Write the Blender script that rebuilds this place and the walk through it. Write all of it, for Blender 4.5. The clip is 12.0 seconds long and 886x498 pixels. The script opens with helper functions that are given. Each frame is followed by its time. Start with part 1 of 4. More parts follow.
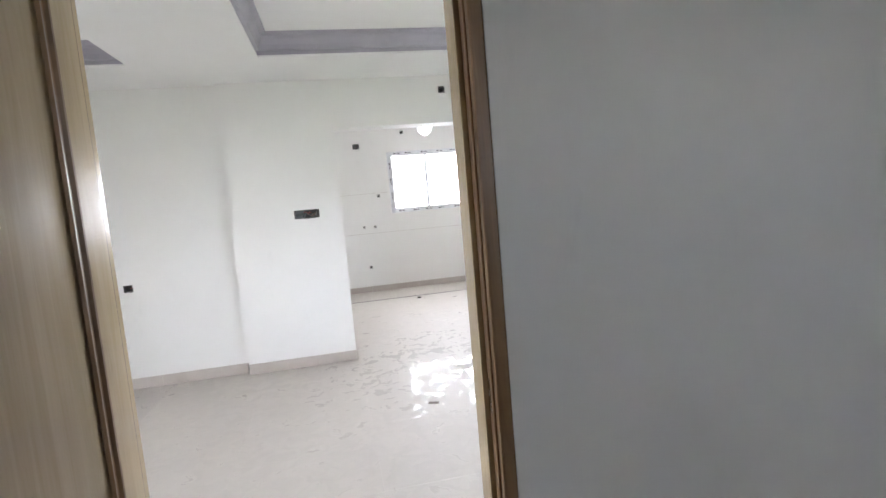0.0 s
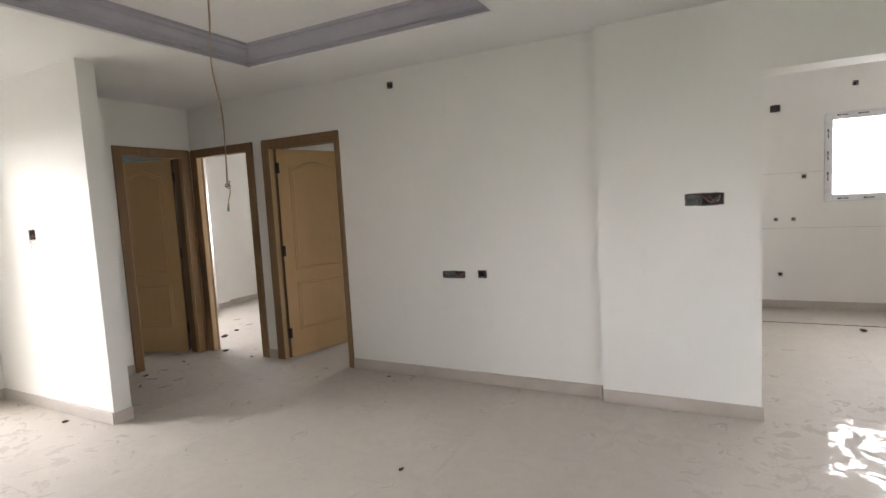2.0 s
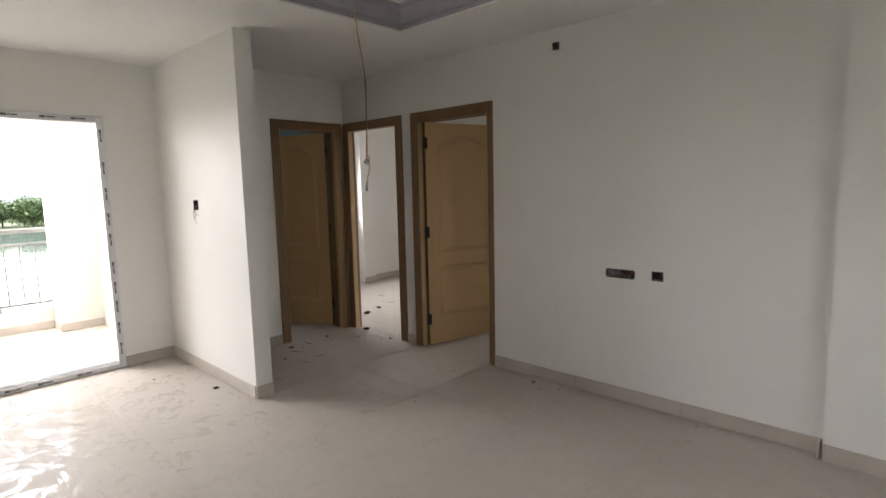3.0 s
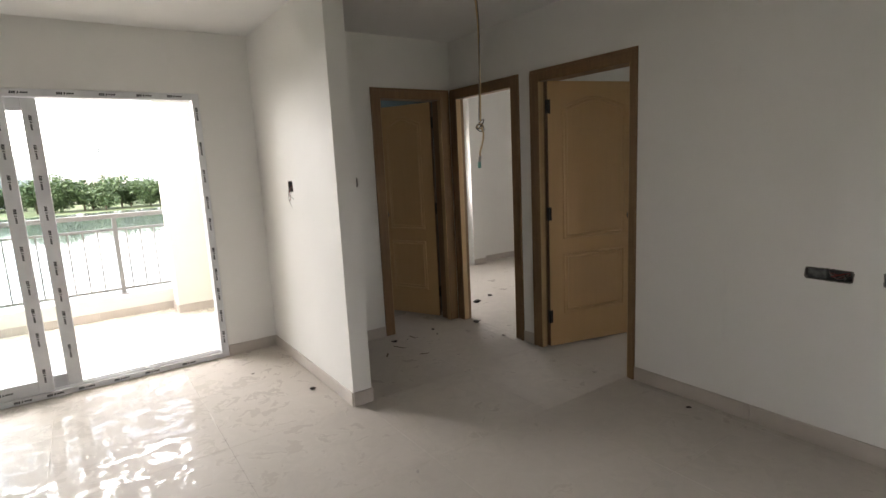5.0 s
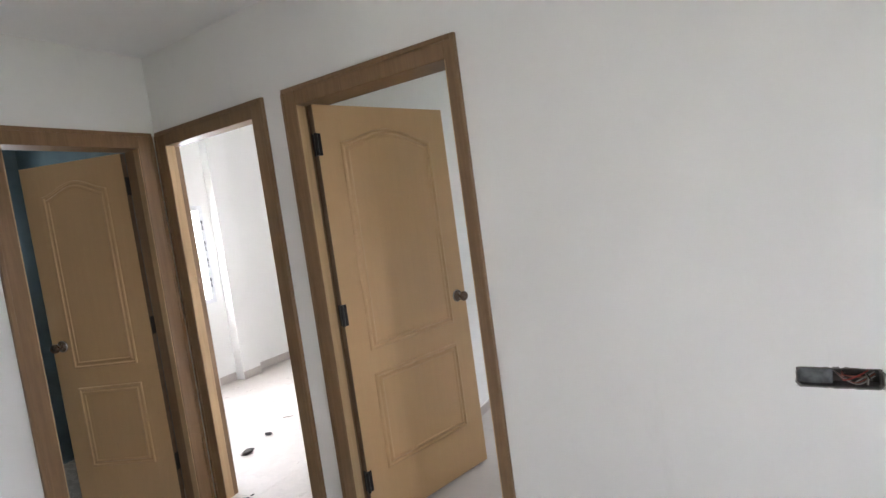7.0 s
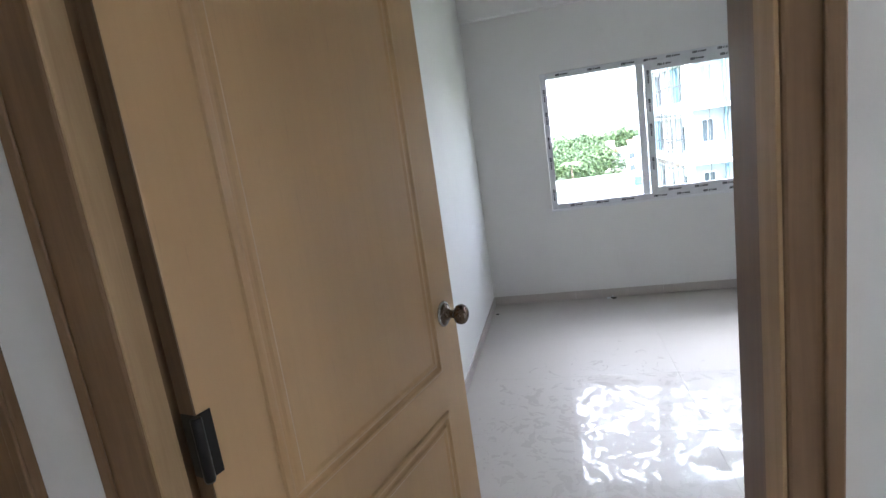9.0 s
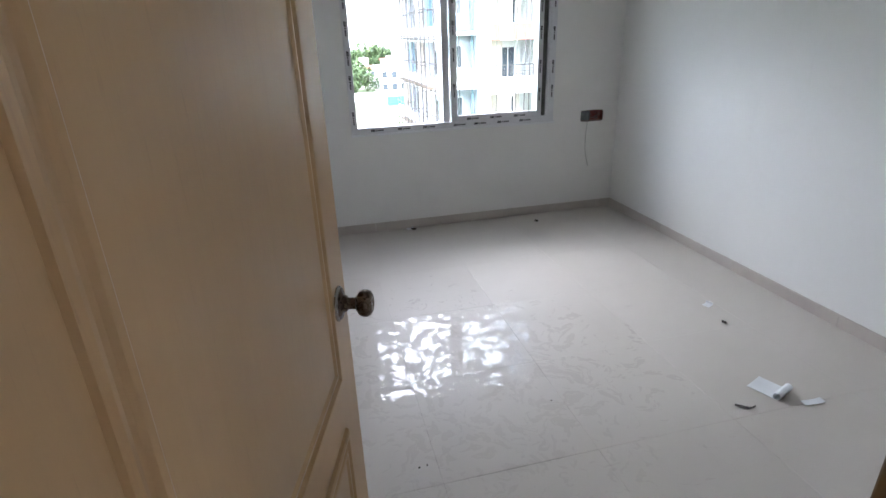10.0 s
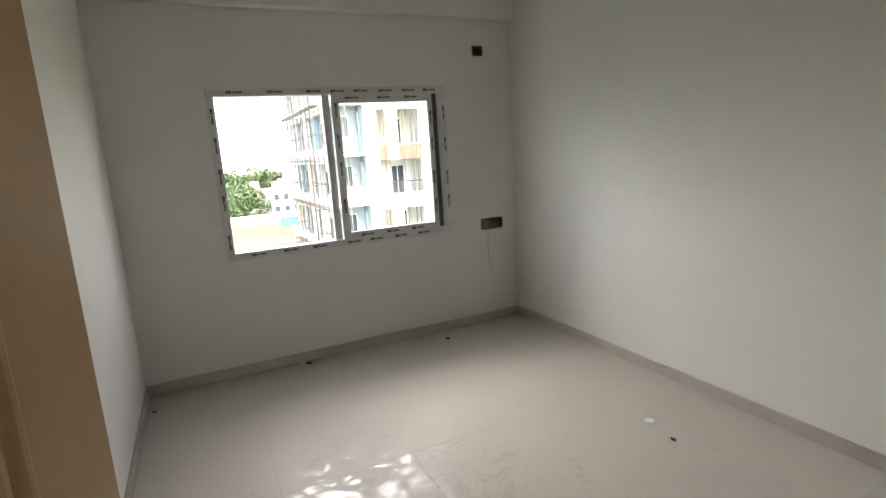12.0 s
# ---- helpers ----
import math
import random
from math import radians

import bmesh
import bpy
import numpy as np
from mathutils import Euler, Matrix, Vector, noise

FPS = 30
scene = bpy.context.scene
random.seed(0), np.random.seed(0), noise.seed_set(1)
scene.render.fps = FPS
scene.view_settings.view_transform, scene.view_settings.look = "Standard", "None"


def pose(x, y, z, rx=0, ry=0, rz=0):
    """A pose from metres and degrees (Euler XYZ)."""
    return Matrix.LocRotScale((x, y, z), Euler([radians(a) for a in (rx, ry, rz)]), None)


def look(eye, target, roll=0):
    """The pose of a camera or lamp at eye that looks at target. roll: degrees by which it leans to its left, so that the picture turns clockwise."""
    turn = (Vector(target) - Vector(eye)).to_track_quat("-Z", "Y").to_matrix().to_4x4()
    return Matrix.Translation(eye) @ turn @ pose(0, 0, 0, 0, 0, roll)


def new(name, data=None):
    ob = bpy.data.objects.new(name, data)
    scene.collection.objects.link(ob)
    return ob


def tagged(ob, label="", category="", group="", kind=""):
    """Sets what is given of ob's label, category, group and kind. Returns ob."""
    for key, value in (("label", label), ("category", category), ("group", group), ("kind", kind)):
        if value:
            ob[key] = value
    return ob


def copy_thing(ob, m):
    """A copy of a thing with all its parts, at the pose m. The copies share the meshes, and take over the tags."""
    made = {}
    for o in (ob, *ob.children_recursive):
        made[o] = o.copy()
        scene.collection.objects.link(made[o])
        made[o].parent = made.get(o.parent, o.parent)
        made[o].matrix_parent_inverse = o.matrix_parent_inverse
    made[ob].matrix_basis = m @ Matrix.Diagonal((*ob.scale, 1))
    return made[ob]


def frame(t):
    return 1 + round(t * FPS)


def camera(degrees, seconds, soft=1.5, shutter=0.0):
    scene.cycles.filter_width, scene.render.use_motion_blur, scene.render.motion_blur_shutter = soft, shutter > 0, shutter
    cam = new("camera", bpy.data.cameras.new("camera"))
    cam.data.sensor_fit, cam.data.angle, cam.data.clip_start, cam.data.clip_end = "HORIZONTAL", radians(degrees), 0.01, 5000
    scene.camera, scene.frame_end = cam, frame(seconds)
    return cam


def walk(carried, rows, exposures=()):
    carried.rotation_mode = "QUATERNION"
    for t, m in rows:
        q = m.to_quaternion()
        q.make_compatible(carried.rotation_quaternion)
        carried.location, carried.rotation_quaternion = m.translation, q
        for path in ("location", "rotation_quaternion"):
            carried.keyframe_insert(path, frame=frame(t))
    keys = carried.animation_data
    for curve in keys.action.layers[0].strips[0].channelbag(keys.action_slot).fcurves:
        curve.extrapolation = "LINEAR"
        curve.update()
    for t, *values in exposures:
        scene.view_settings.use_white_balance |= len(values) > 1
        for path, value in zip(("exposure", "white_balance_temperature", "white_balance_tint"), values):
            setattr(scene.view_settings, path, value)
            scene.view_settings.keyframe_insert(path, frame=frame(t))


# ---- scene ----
cam = camera(80.5, 12.0)
PATH = [
    (0, (1.282, 0.762, 1.429), (1.675, 2.711, 1.225), -4.9),
    (0.5, (1.273, 1.069, 1.424), (1.330, 3.059, 1.233), -3.0),
    (1, (1.183, 1.396, 1.437), (0.989, 3.379, 1.26), -1.2),
    (1.5, (1.125, 1.688, 1.408), (0.607, 3.613, 1.254), -3.6),
    (2, (1.111, 1.932, 1.435), (0.187, 3.697, 1.256), -3.1),
    (2.5, (0.936, 2.125, 1.436), (-0.185, 3.761, 1.179), -1.0),
    (3, (0.762, 2.332, 1.465), (-0.6, 3.776, 1.223), -1.3),
    (3.2, (0.69, 2.38, 1.473), (-0.842, 3.64, 1.214), -2.5),
    (4.8, (0.289, 2.712, 1.487), (-1.404, 3.741, 1.21), -2.3),
    (5, (0.225, 2.744, 1.471), (-1.399, 3.865, 1.145), -2.8),
    (5.5, (-0.035, 2.967, 1.422), (-1.553, 4.224, 1.086), -3.5),
    (6, (-0.318, 3.219, 1.436), (-1.729, 4.627, 1.27), -4.1),
    (6.5, (-0.629, 3.514, 1.483), (-1.849, 5.096, 1.38), -5.4),
    (7, (-0.878, 3.858, 1.467), (-1.915, 5.562, 1.321), -7.8),
    (7.2, (-0.97, 4.017, 1.51), (-2.014, 5.716, 1.356), -7.7),
    (8.8, (-1.931, 4.956, 1.425), (-2.497, 6.848, 1.157), -8.7),
    (9, (-2.015, 5.05, 1.416), (-2.457, 6.943, 1.045), -8.2),
    (9.5, (-2.268, 5.286, 1.455), (-2.164, 7.169, 0.974), -3.4),
    (10, (-2.347, 5.427, 1.455), (-1.925, 7.216, 0.710), -2.0),
    (10.5, (-2.308, 5.620, 1.465), (-1.828, 7.366, 0.629), -4.5),
    (11, (-2.271, 5.709, 1.446), (-1.614, 7.535, 0.898), -4.3),
    (11.5, (-2.279, 5.738, 1.438), (-1.458, 7.553, 1.017), -4.1),
    (12, (-2.218, 5.838, 1.395), (-1.377, 7.643, 1.027), -3.9),
]
walk(cam, [(t, look(e, g, r)) for t, e, g, r in PATH],
     exposures=[(0.0, 6.15, 6000, 14), (1.0, 5.95, 5800, 14), (1.5, 5.75, 6300, 15), (2.0, 5.5, 6600, 15), (2.5, 5.1, 6700, 15), (3.2, 4.85, 6700, 15),
                (4.8, 4.65, 6800, 14), (5.5, 4.95, 6700, 15), (6.5, 5.85, 6200, 16), (7.2, 6.3, 5900, 15), (8.8, 5.85, 5700, 14), (9.5, 5.5, 5600, 14),
                (10.5, 5.15, 6200, 14), (11.2, 4.97, 6600, 14), (12.0, 4.98, 6900, 13)])

# ---- world and light ----
world = bpy.data.worlds.new("overcast_sky")
scene.world = world
world.use_nodes = True
wn = world.node_tree
sky = wn.nodes.new("ShaderNodeTexSky")
sky.sky_type = "NISHITA"
sky.sun_disc = False
sky.sun_elevation = radians(48)
sky.sun_rotation = radians(180)
sky.air_density, sky.dust_density, sky.ozone_density = 1.0, 1.8, 1.0
cloud = wn.nodes.new("ShaderNodeHueSaturation")
cloud.inputs["Saturation"].default_value = 0.3
cloud.inputs["Value"].default_value = 0.72
wn.links.new(sky.outputs[0], cloud.inputs["Color"])
wn.links.new(cloud.outputs[0], wn.nodes["Background"].inputs[0])
wn.nodes["Background"].inputs[1].default_value = 0.08
sun = new("sun", bpy.data.lights.new("sun", "SUN"))
sun.data.energy, sun.data.angle, sun.data.color = 0.12, radians(14), (1.0, 0.96, 0.9)
sun.matrix_world = look((0, 0, 50), (2, 30, 17))


def window_lamp(name, eye, target, width, height, watts):
    """Skylight falling in at an opening, from above it outside."""
    ob = new(name, bpy.data.lights.new(name, "AREA"))
    ob.data.shape, ob.data.size, ob.data.size_y, ob.data.energy = "RECTANGLE", width, height, watts
    ob.data.color = (1.0, 0.985, 0.965)
    ob.matrix_world = look(eye, target)


window_lamp("skylight_balcony", (-6.62, 2.1, 2.22), (-4.0, 2.1, 2.0), 2.8, 0.95, 6)
# Added lamp outside an unseen, supposed opening; lifts the living room's right side.
window_lamp("added_dining_light", (5.6, 2.9, 1.6), (2.0, 2.9, 1.5), 1.8, 1.2, 0.5)
window_lamp("skylight_bedroom", (-2.1, 14.5, 5.1), (-1.4, 9.5, 1.3), 6.5, 4.4, 34)
window_lamp("skylight_kitchen", (2.79, 9.25, 1.69), (2.79, 8.0, 1.69), 1.22, 0.95, 1.0)
window_lamp("skylight_spare", (-5.87, 6.7, 1.35), (-4.0, 6.7, 1.3), 1.0, 1.0, 1.2)
window_lamp("skylight_bath", (-5.6, 5.28, 1.65), (-4.5, 5.3, 1.6), 0.36, 0.5, 0.25)
# Added lamp behind an unseen opening, to brighten the hall wall.
window_lamp("added_hall_light", (2.2, -1.79, 1.9), (2.2, 0.0, 1.8), 0.5, 0.3, 0.065)


# ---- materials ----
def hsv_nodes(name):
    m = bpy.data.materials.new(name)
    m.use_nodes = True
    nt = m.node_tree
    return m, nt, nt.nodes["Principled BSDF"]


def node(nt, kind, **values):
    n = nt.nodes.new(kind)
    for key, value in values.items():
        if key in n.inputs:
            n.inputs[key].default_value = value
    return n


def noise_tex(nt, co, scale, detail=4.0, rough=0.55, distortion=0.0):
    n = node(nt, "ShaderNodeTexNoise", Scale=scale, Detail=detail, Roughness=rough, Distortion=distortion)
    nt.links.new(co, n.inputs["Vector"])
    return n.outputs["Fac"]


def ramp(nt, fac, stops):
    r = nt.nodes.new("ShaderNodeValToRGB")
    while len(r.color_ramp.elements) < len(stops):
        r.color_ramp.elements.new(0.5)
    for e, (at, colour) in zip(r.color_ramp.elements, stops):
        e.position = at
        e.color = colour if len(colour) == 4 else (*colour, 1)
    nt.links.new(fac, r.inputs[0])
    return r.outputs[0]


def mix(nt, fac, a, b):
    n = nt.nodes.new("ShaderNodeMix")
    n.data_type = "RGBA"
    for sock, value in ((n.inputs[0], fac), (n.inputs[6], a), (n.inputs[7], b)):
        if isinstance(value, (int, float)):
            sock.default_value = value
        elif isinstance(value, tuple):
            sock.default_value = value if len(value) == 4 else (*value, 1)
        else:
            nt.links.new(value, sock)
    return n.outputs[2]


def bump(nt, bsdf, height, strength, distance):
    b = node(nt, "ShaderNodeBump", Strength=strength, Distance=distance)
    nt.links.new(height, b.inputs["Height"])
    nt.links.new(b.outputs[0], bsdf.inputs["Normal"])


def place(nt):
    return nt.nodes.new("ShaderNodeNewGeometry").outputs["Position"]


def local(nt):
    return nt.nodes.new("ShaderNodeTexCoord").outputs["Object"]


def stretched(nt, co, scale):
    n = nt.nodes.new("ShaderNodeMapping")
    n.inputs["Scale"].default_value = scale
    nt.links.new(co, n.inputs["Vector"])
    return n.outputs[0]


def grey(v):
    return (v, v, v)


def plain(name, colour, rough=0.5, metal=0.0, vary=0.12, scale=30.0, bumpy=0.0):
    """A surface with soft blotches and fine grain."""
    m, nt, b = hsv_nodes(name)
    co = place(nt)
    big, fine = noise_tex(nt, co, scale * 0.12), noise_tex(nt, co, scale * 4)
    dark = tuple(c * (1 - vary) for c in colour)
    light = tuple(min(1, c * (1 + vary * 0.6)) for c in colour)
    nt.links.new(mix(nt, ramp(nt, big, [(0.3, grey(0)), (0.7, grey(1))]), dark, light), b.inputs["Base Color"])
    nt.links.new(ramp(nt, fine, [(0.25, grey(max(0.02, rough - 0.08))), (0.75, grey(min(1, rough + 0.08)))]), b.inputs["Roughness"])
    b.inputs["Metallic"].default_value = metal
    if bumpy:
        bump(nt, b, fine, bumpy, 0.004)
    return m


def wall_paint(name, colour):
    m, nt, b = hsv_nodes(name)
    co = place(nt)
    cloud = noise_tex(nt, co, 0.9, 5, 0.6)
    scuff = noise_tex(nt, stretched(nt, co, (3, 3, 0.8)), 2.6, 8, 0.7)
    grain = noise_tex(nt, co, 160, 3)
    trowel = noise_tex(nt, stretched(nt, co, (1, 1, 2.2)), 3.0, 3)
    base = mix(nt, ramp(nt, cloud, [(0.35, grey(0)), (0.65, grey(1))]), tuple(c * 0.955 for c in colour), colour)
    base = mix(nt, ramp(nt, scuff, [(0.62, grey(0)), (0.78, grey(0.35))]), base, tuple(c * 0.82 for c in colour))
    nt.links.new(base, b.inputs["Base Color"])
    b.inputs["Roughness"].default_value = 0.62
    b.inputs["Specular IOR Level"].default_value = 0.3
    both = nt.nodes.new("ShaderNodeMath")
    both.operation = "MULTIPLY_ADD"
    nt.links.new(trowel, both.inputs[0])
    both.inputs[1].default_value = 6.0
    nt.links.new(grain, both.inputs[2])
    bump(nt, b, both.outputs[0], 0.12, 0.002)
    return m


def floor_tile(name, colour, clean, trodden=(), wiped=0.0, cells=17.0, film=0.9, dull=0.58):
    """Polished cream tile under a film of building dust, wiped and trodden bright in ragged patches."""
    m, nt, b = hsv_nodes(name)
    co = place(nt)
    cloud = noise_tex(nt, co, 1.1, 6, 0.62)
    vein = noise_tex(nt, stretched(nt, co, (1, 2.4, 1)), 3.4, 9, 0.7, 0.6)
    speck = noise_tex(nt, co, 46, 4, 0.65)
    cell = node(nt, "ShaderNodeTexVoronoi", Scale=cells)
    warp = nt.nodes.new("ShaderNodeVectorMath")
    warp.operation = "MULTIPLY_ADD"
    wob = node(nt, "ShaderNodeTexNoise", Scale=5.0, Detail=3.0)
    nt.links.new(co, wob.inputs["Vector"])
    nt.links.new(wob.outputs["Color"], warp.inputs[0])
    warp.inputs[1].default_value = (0.32, 0.32, 0)
    nt.links.new(co, warp.inputs[2])
    nt.links.new(warp.outputs[0], cell.inputs["Vector"])
    pick = nt.nodes.new("ShaderNodeSeparateColor")
    nt.links.new(cell.outputs["Color"], pick.inputs[0])
    smear = noise_tex(nt, warp.outputs[0], cells * 0.42, 7, 0.68, 1.2)
    add = nt.nodes.new("ShaderNodeMath")
    add.operation = "MULTIPLY_ADD"
    nt.links.new(pick.outputs[0], add.inputs[0])
    add.inputs[1].default_value = 0.30
    nt.links.new(smear, add.inputs[2])
    level = add.outputs[0]
    for spot, reach in trodden:
        away = nt.nodes.new("ShaderNodeVectorMath")
        away.operation = "DISTANCE"
        nt.links.new(warp.outputs[0], away.inputs[0])
        away.inputs[1].default_value = (*spot, 0)
        near = node(nt, "ShaderNodeMapRange")
        near.inputs["From Min"].default_value, near.inputs["From Max"].default_value = reach * 0.5, reach * 1.4
        near.inputs["To Min"].default_value, near.inputs["To Max"].default_value = wiped, 0.0
        nt.links.new(away.outputs["Value"], near.inputs["Value"])
        total = nt.nodes.new("ShaderNodeMath")
        nt.links.new(level, total.inputs[0])
        nt.links.new(near.outputs[0], total.inputs[1])
        level = total.outputs[0]
    shine = ramp(nt, level, [(clean - 0.025, grey(0)), (clean + 0.03, grey(1))])
    tone = mix(nt, ramp(nt, cloud, [(0.34, grey(0)), (0.66, grey(1))]), tuple(c * 0.93 for c in colour), colour)
    tone = mix(nt, ramp(nt, vein, [(0.55, grey(0)), (0.7, grey(0.3))]), tone, tuple(c * 0.88 for c in colour))
    tone = mix(nt, ramp(nt, speck, [(0.68, grey(0)), (0.76, grey(0.35))]), tone, tuple(c * 0.7 for c in colour))
    if film < 1:
        tone = mix(nt, ramp(nt, add.outputs[0], [(0.46, grey(0)), (0.6, grey(0.5)), (0.66, grey(0.6)), (0.76, grey(1))]), tuple(c * film for c in colour), tone)
    info = nt.nodes.new("ShaderNodeObjectInfo")
    half = nt.nodes.new("ShaderNodeMath")
    half.operation = "MULTIPLY"
    half.inputs[1].default_value = 0.3
    nt.links.new(info.outputs["Random"], half.inputs[0])
    tone = mix(nt, half.outputs[0], tone, tuple(c * 0.93 for c in colour))
    nt.links.new(tone, b.inputs["Base Color"])
    nt.links.new(mix(nt, shine, grey(dull), grey(0.05)), b.inputs["Roughness"])
    nt.links.new(mix(nt, shine, grey(0.22), grey(0.38)), b.inputs["Specular IOR Level"])
    wave = noise_tex(nt, warp.outputs[0], 9.0, 4, 0.6)
    bump(nt, b, wave, 0.05, 0.01)
    return m


def timber(name, dark, light, rough, scale=1.0, axis=2):
    m, nt, b = hsv_nodes(name)
    co = local(nt)
    s = [26 * scale] * 3
    s[axis] = 1.3 * scale
    grain = noise_tex(nt, stretched(nt, co, s), 2.2, 8, 0.65, 0.8)
    pores = noise_tex(nt, stretched(nt, co, [v * 6 for v in s]), 2.0, 4, 0.7)
    worn = noise_tex(nt, co, 5, 5)
    tone = mix(nt, ramp(nt, grain, [(0.36, grey(0)), (0.66, grey(1))]), dark, light)
    tone = mix(nt, ramp(nt, pores, [(0.6, grey(0)), (0.75, grey(0.45))]), tone, tuple(c * 0.72 for c in dark))
    nt.links.new(tone, b.inputs["Base Color"])
    nt.links.new(ramp(nt, worn, [(0.3, grey(rough - 0.04)), (0.7, grey(rough + 0.05))]), b.inputs["Roughness"])
    bump(nt, b, pores, 0.16, 0.001)
    return m


def glass(name, tint=(0.93, 0.97, 0.97), rough=0.0):
    m, nt, b = hsv_nodes(name)
    nt.links.new(mix(nt, noise_tex(nt, place(nt), 2.0), tint, tuple(c * 0.97 for c in tint)), b.inputs["Base Color"])
    b.inputs["Transmission Weight"].default_value = 1.0
    b.inputs["Roughness"].default_value = rough
    b.inputs["IOR"].default_value = 1.1 if rough == 0 else 1.3
    return m


def leafy(name, a, b_):
    m, nt, b = hsv_nodes(name)
    geo = nt.nodes.new("ShaderNodeNewGeometry")
    nt.links.new(mix(nt, geo.outputs["Random Per Island"], a, b_), b.inputs["Base Color"])
    b.inputs["Roughness"].default_value = 0.6
    return m


WALL = wall_paint("white_wall_putty", (0.80, 0.785, 0.755))
CEIL = wall_paint("white_ceiling_paint", (0.82, 0.815, 0.80))
LILAC = plain("lilac_grey_moulding_paint", (0.40, 0.38, 0.43), 0.55, vary=0.1)
TILE = floor_tile("dusty_cream_vitrified_tile", (0.57, 0.52, 0.465), 0.86, (((-3.2, 2.5), 1.5), ((2.3, 5.2), 1.0)), 0.17)
TILE_BED = floor_tile("swept_cream_vitrified_tile", (0.54, 0.495, 0.445), 0.98, (((-1.6, 7.5), 0.95),), 0.27, cells=30.0, film=1.0, dull=0.46)
TILE_BALCONY = floor_tile("balcony_cream_tile", (0.62, 0.57, 0.50), 0.60)
GROUT = plain("grey_grout", (0.56, 0.51, 0.46), 0.9, bumpy=0.3)
SKIRT = plain("beige_tile_skirting", (0.50, 0.445, 0.40), 0.35, vary=0.14, scale=20)
WOOD = timber("brown_teak_door_frame", (0.18, 0.103, 0.046), (0.235, 0.137, 0.063), 0.42)
# Paler copy of the frame wood: window light on the reveals, as colour.
WOOD_PALE = timber("lit_frame_reveal", (0.45, 0.30, 0.15), (0.54, 0.37, 0.20), 0.5)
SKIN = timber("tan_moulded_door_skin", (0.495, 0.315, 0.15), (0.515, 0.328, 0.158), 0.38, 0.6)
EDGE = timber("dark_bare_door_edge", (0.10, 0.06, 0.03), (0.15, 0.09, 0.045), 0.6)
HALLSKIN = timber("varnished_beige_door_skin", (0.40, 0.30, 0.17), (0.47, 0.36, 0.22), 0.2, 0.8)
BLACK = plain("black_enamel_steel", (0.012, 0.011, 0.010), 0.4, 0.4)
BRASS = plain("antique_brass", (0.16, 0.115, 0.085), 0.28, 1.0, 0.2)
STEEL = plain("satin_steel", (0.48, 0.45, 0.42), 0.25, 1.0)
UPVC = plain("white_upvc", (0.78, 0.78, 0.79), 0.35, vary=0.05)
FILM = plain("grey_protective_film", (0.70, 0.70, 0.715), 0.45, vary=0.12, scale=60)
INK = plain("black_print", (0.03, 0.03, 0.035), 0.6)
GLASS = glass("window_glass")
FROST = glass("frosted_glass", (0.95, 0.97, 0.97), 0.45)
CUT = plain("chipped_grey_cement", (0.22, 0.20, 0.18), 0.95, vary=0.35, scale=200, bumpy=0.6)
SMEAR = plain("blue_grey_dried_cement", (0.17, 0.18, 0.18), 0.9, vary=0.5, scale=260, bumpy=0.5)
GIBOX = plain("zinc_switch_box", (0.10, 0.095, 0.09), 0.5, 0.6, 0.4, 120)
COPPER = plain("red_brown_conduit", (0.22, 0.07, 0.05), 0.5, vary=0.3)
YELLOW = plain("tan_wire_sleeve", (0.46, 0.32, 0.16), 0.45)
DARKWIRE = plain("black_wire_sleeve", (0.02, 0.018, 0.016), 0.45)
REDWIRE = plain("red_wire_sleeve", (0.30, 0.04, 0.03), 0.45)
WHITEWIRE = plain("pale_wire_sleeve", (0.28, 0.27, 0.25), 0.5)
TEAL = plain("green_insulating_tape", (0.10, 0.30, 0.26), 0.4)
RAIL = plain("grey_painted_rail", (0.22, 0.215, 0.21), 0.4, vary=0.06)
CREAM = wall_paint("cream_balcony_paint", (0.74, 0.72, 0.66))
# Bluish daylight glow in the bathroom is mixed into this tile colour.
BATHTILE = plain("daylight_tinted_bathroom_tile", (0.13, 0.18, 0.20), 0.2, vary=0.2)
DUST = plain("pale_debris", (0.5, 0.46, 0.42), 0.9, vary=0.3, scale=300)
SOIL = plain("dark_debris", (0.05, 0.042, 0.036), 0.9, vary=0.4, scale=300)
BROWNDIRT = plain("brown_dirt", (0.16, 0.125, 0.095), 0.95, vary=0.4, scale=300)
PAPER = plain("white_film_scrap", (0.72, 0.73, 0.74), 0.45)
WOODSCRAP = timber("grey_wood_offcut", (0.13, 0.10, 0.08), (0.22, 0.18, 0.15), 0.7, 1.0, 0)
GRANITE = plain("dark_granite_strip", (0.05, 0.03, 0.028), 0.25, vary=0.4, scale=300)


# ---- mesh helpers ----
def brick_of(bm, x0, y0, z0, x1, y1, z1):
    v = [bm.verts.new(p) for p in ((x0, y0, z0), (x1, y0, z0), (x1, y1, z0), (x0, y1, z0), (x0, y0, z1), (x1, y0, z1), (x1, y1, z1), (x0, y1, z1))]
    for f in ((3, 2, 1, 0), (4, 5, 6, 7), (0, 1, 5, 4), (1, 2, 6, 5), (2, 3, 7, 6), (3, 0, 4, 7)):
        bm.faces.new([v[i] for i in f])
    return bm


def box(x0, y0, z0, x1, y1, z1, bevel=0.0, segments=2):
    bm = brick_of(bmesh.new(), min(x0, x1), min(y0, y1), min(z0, z1), max(x0, x1), max(y0, y1), max(z0, z1))
    if bevel:
        bmesh.ops.bevel(bm, geom=bm.edges[:], offset=bevel, segments=segments, affect="EDGES", profile=0.5)
    return bm


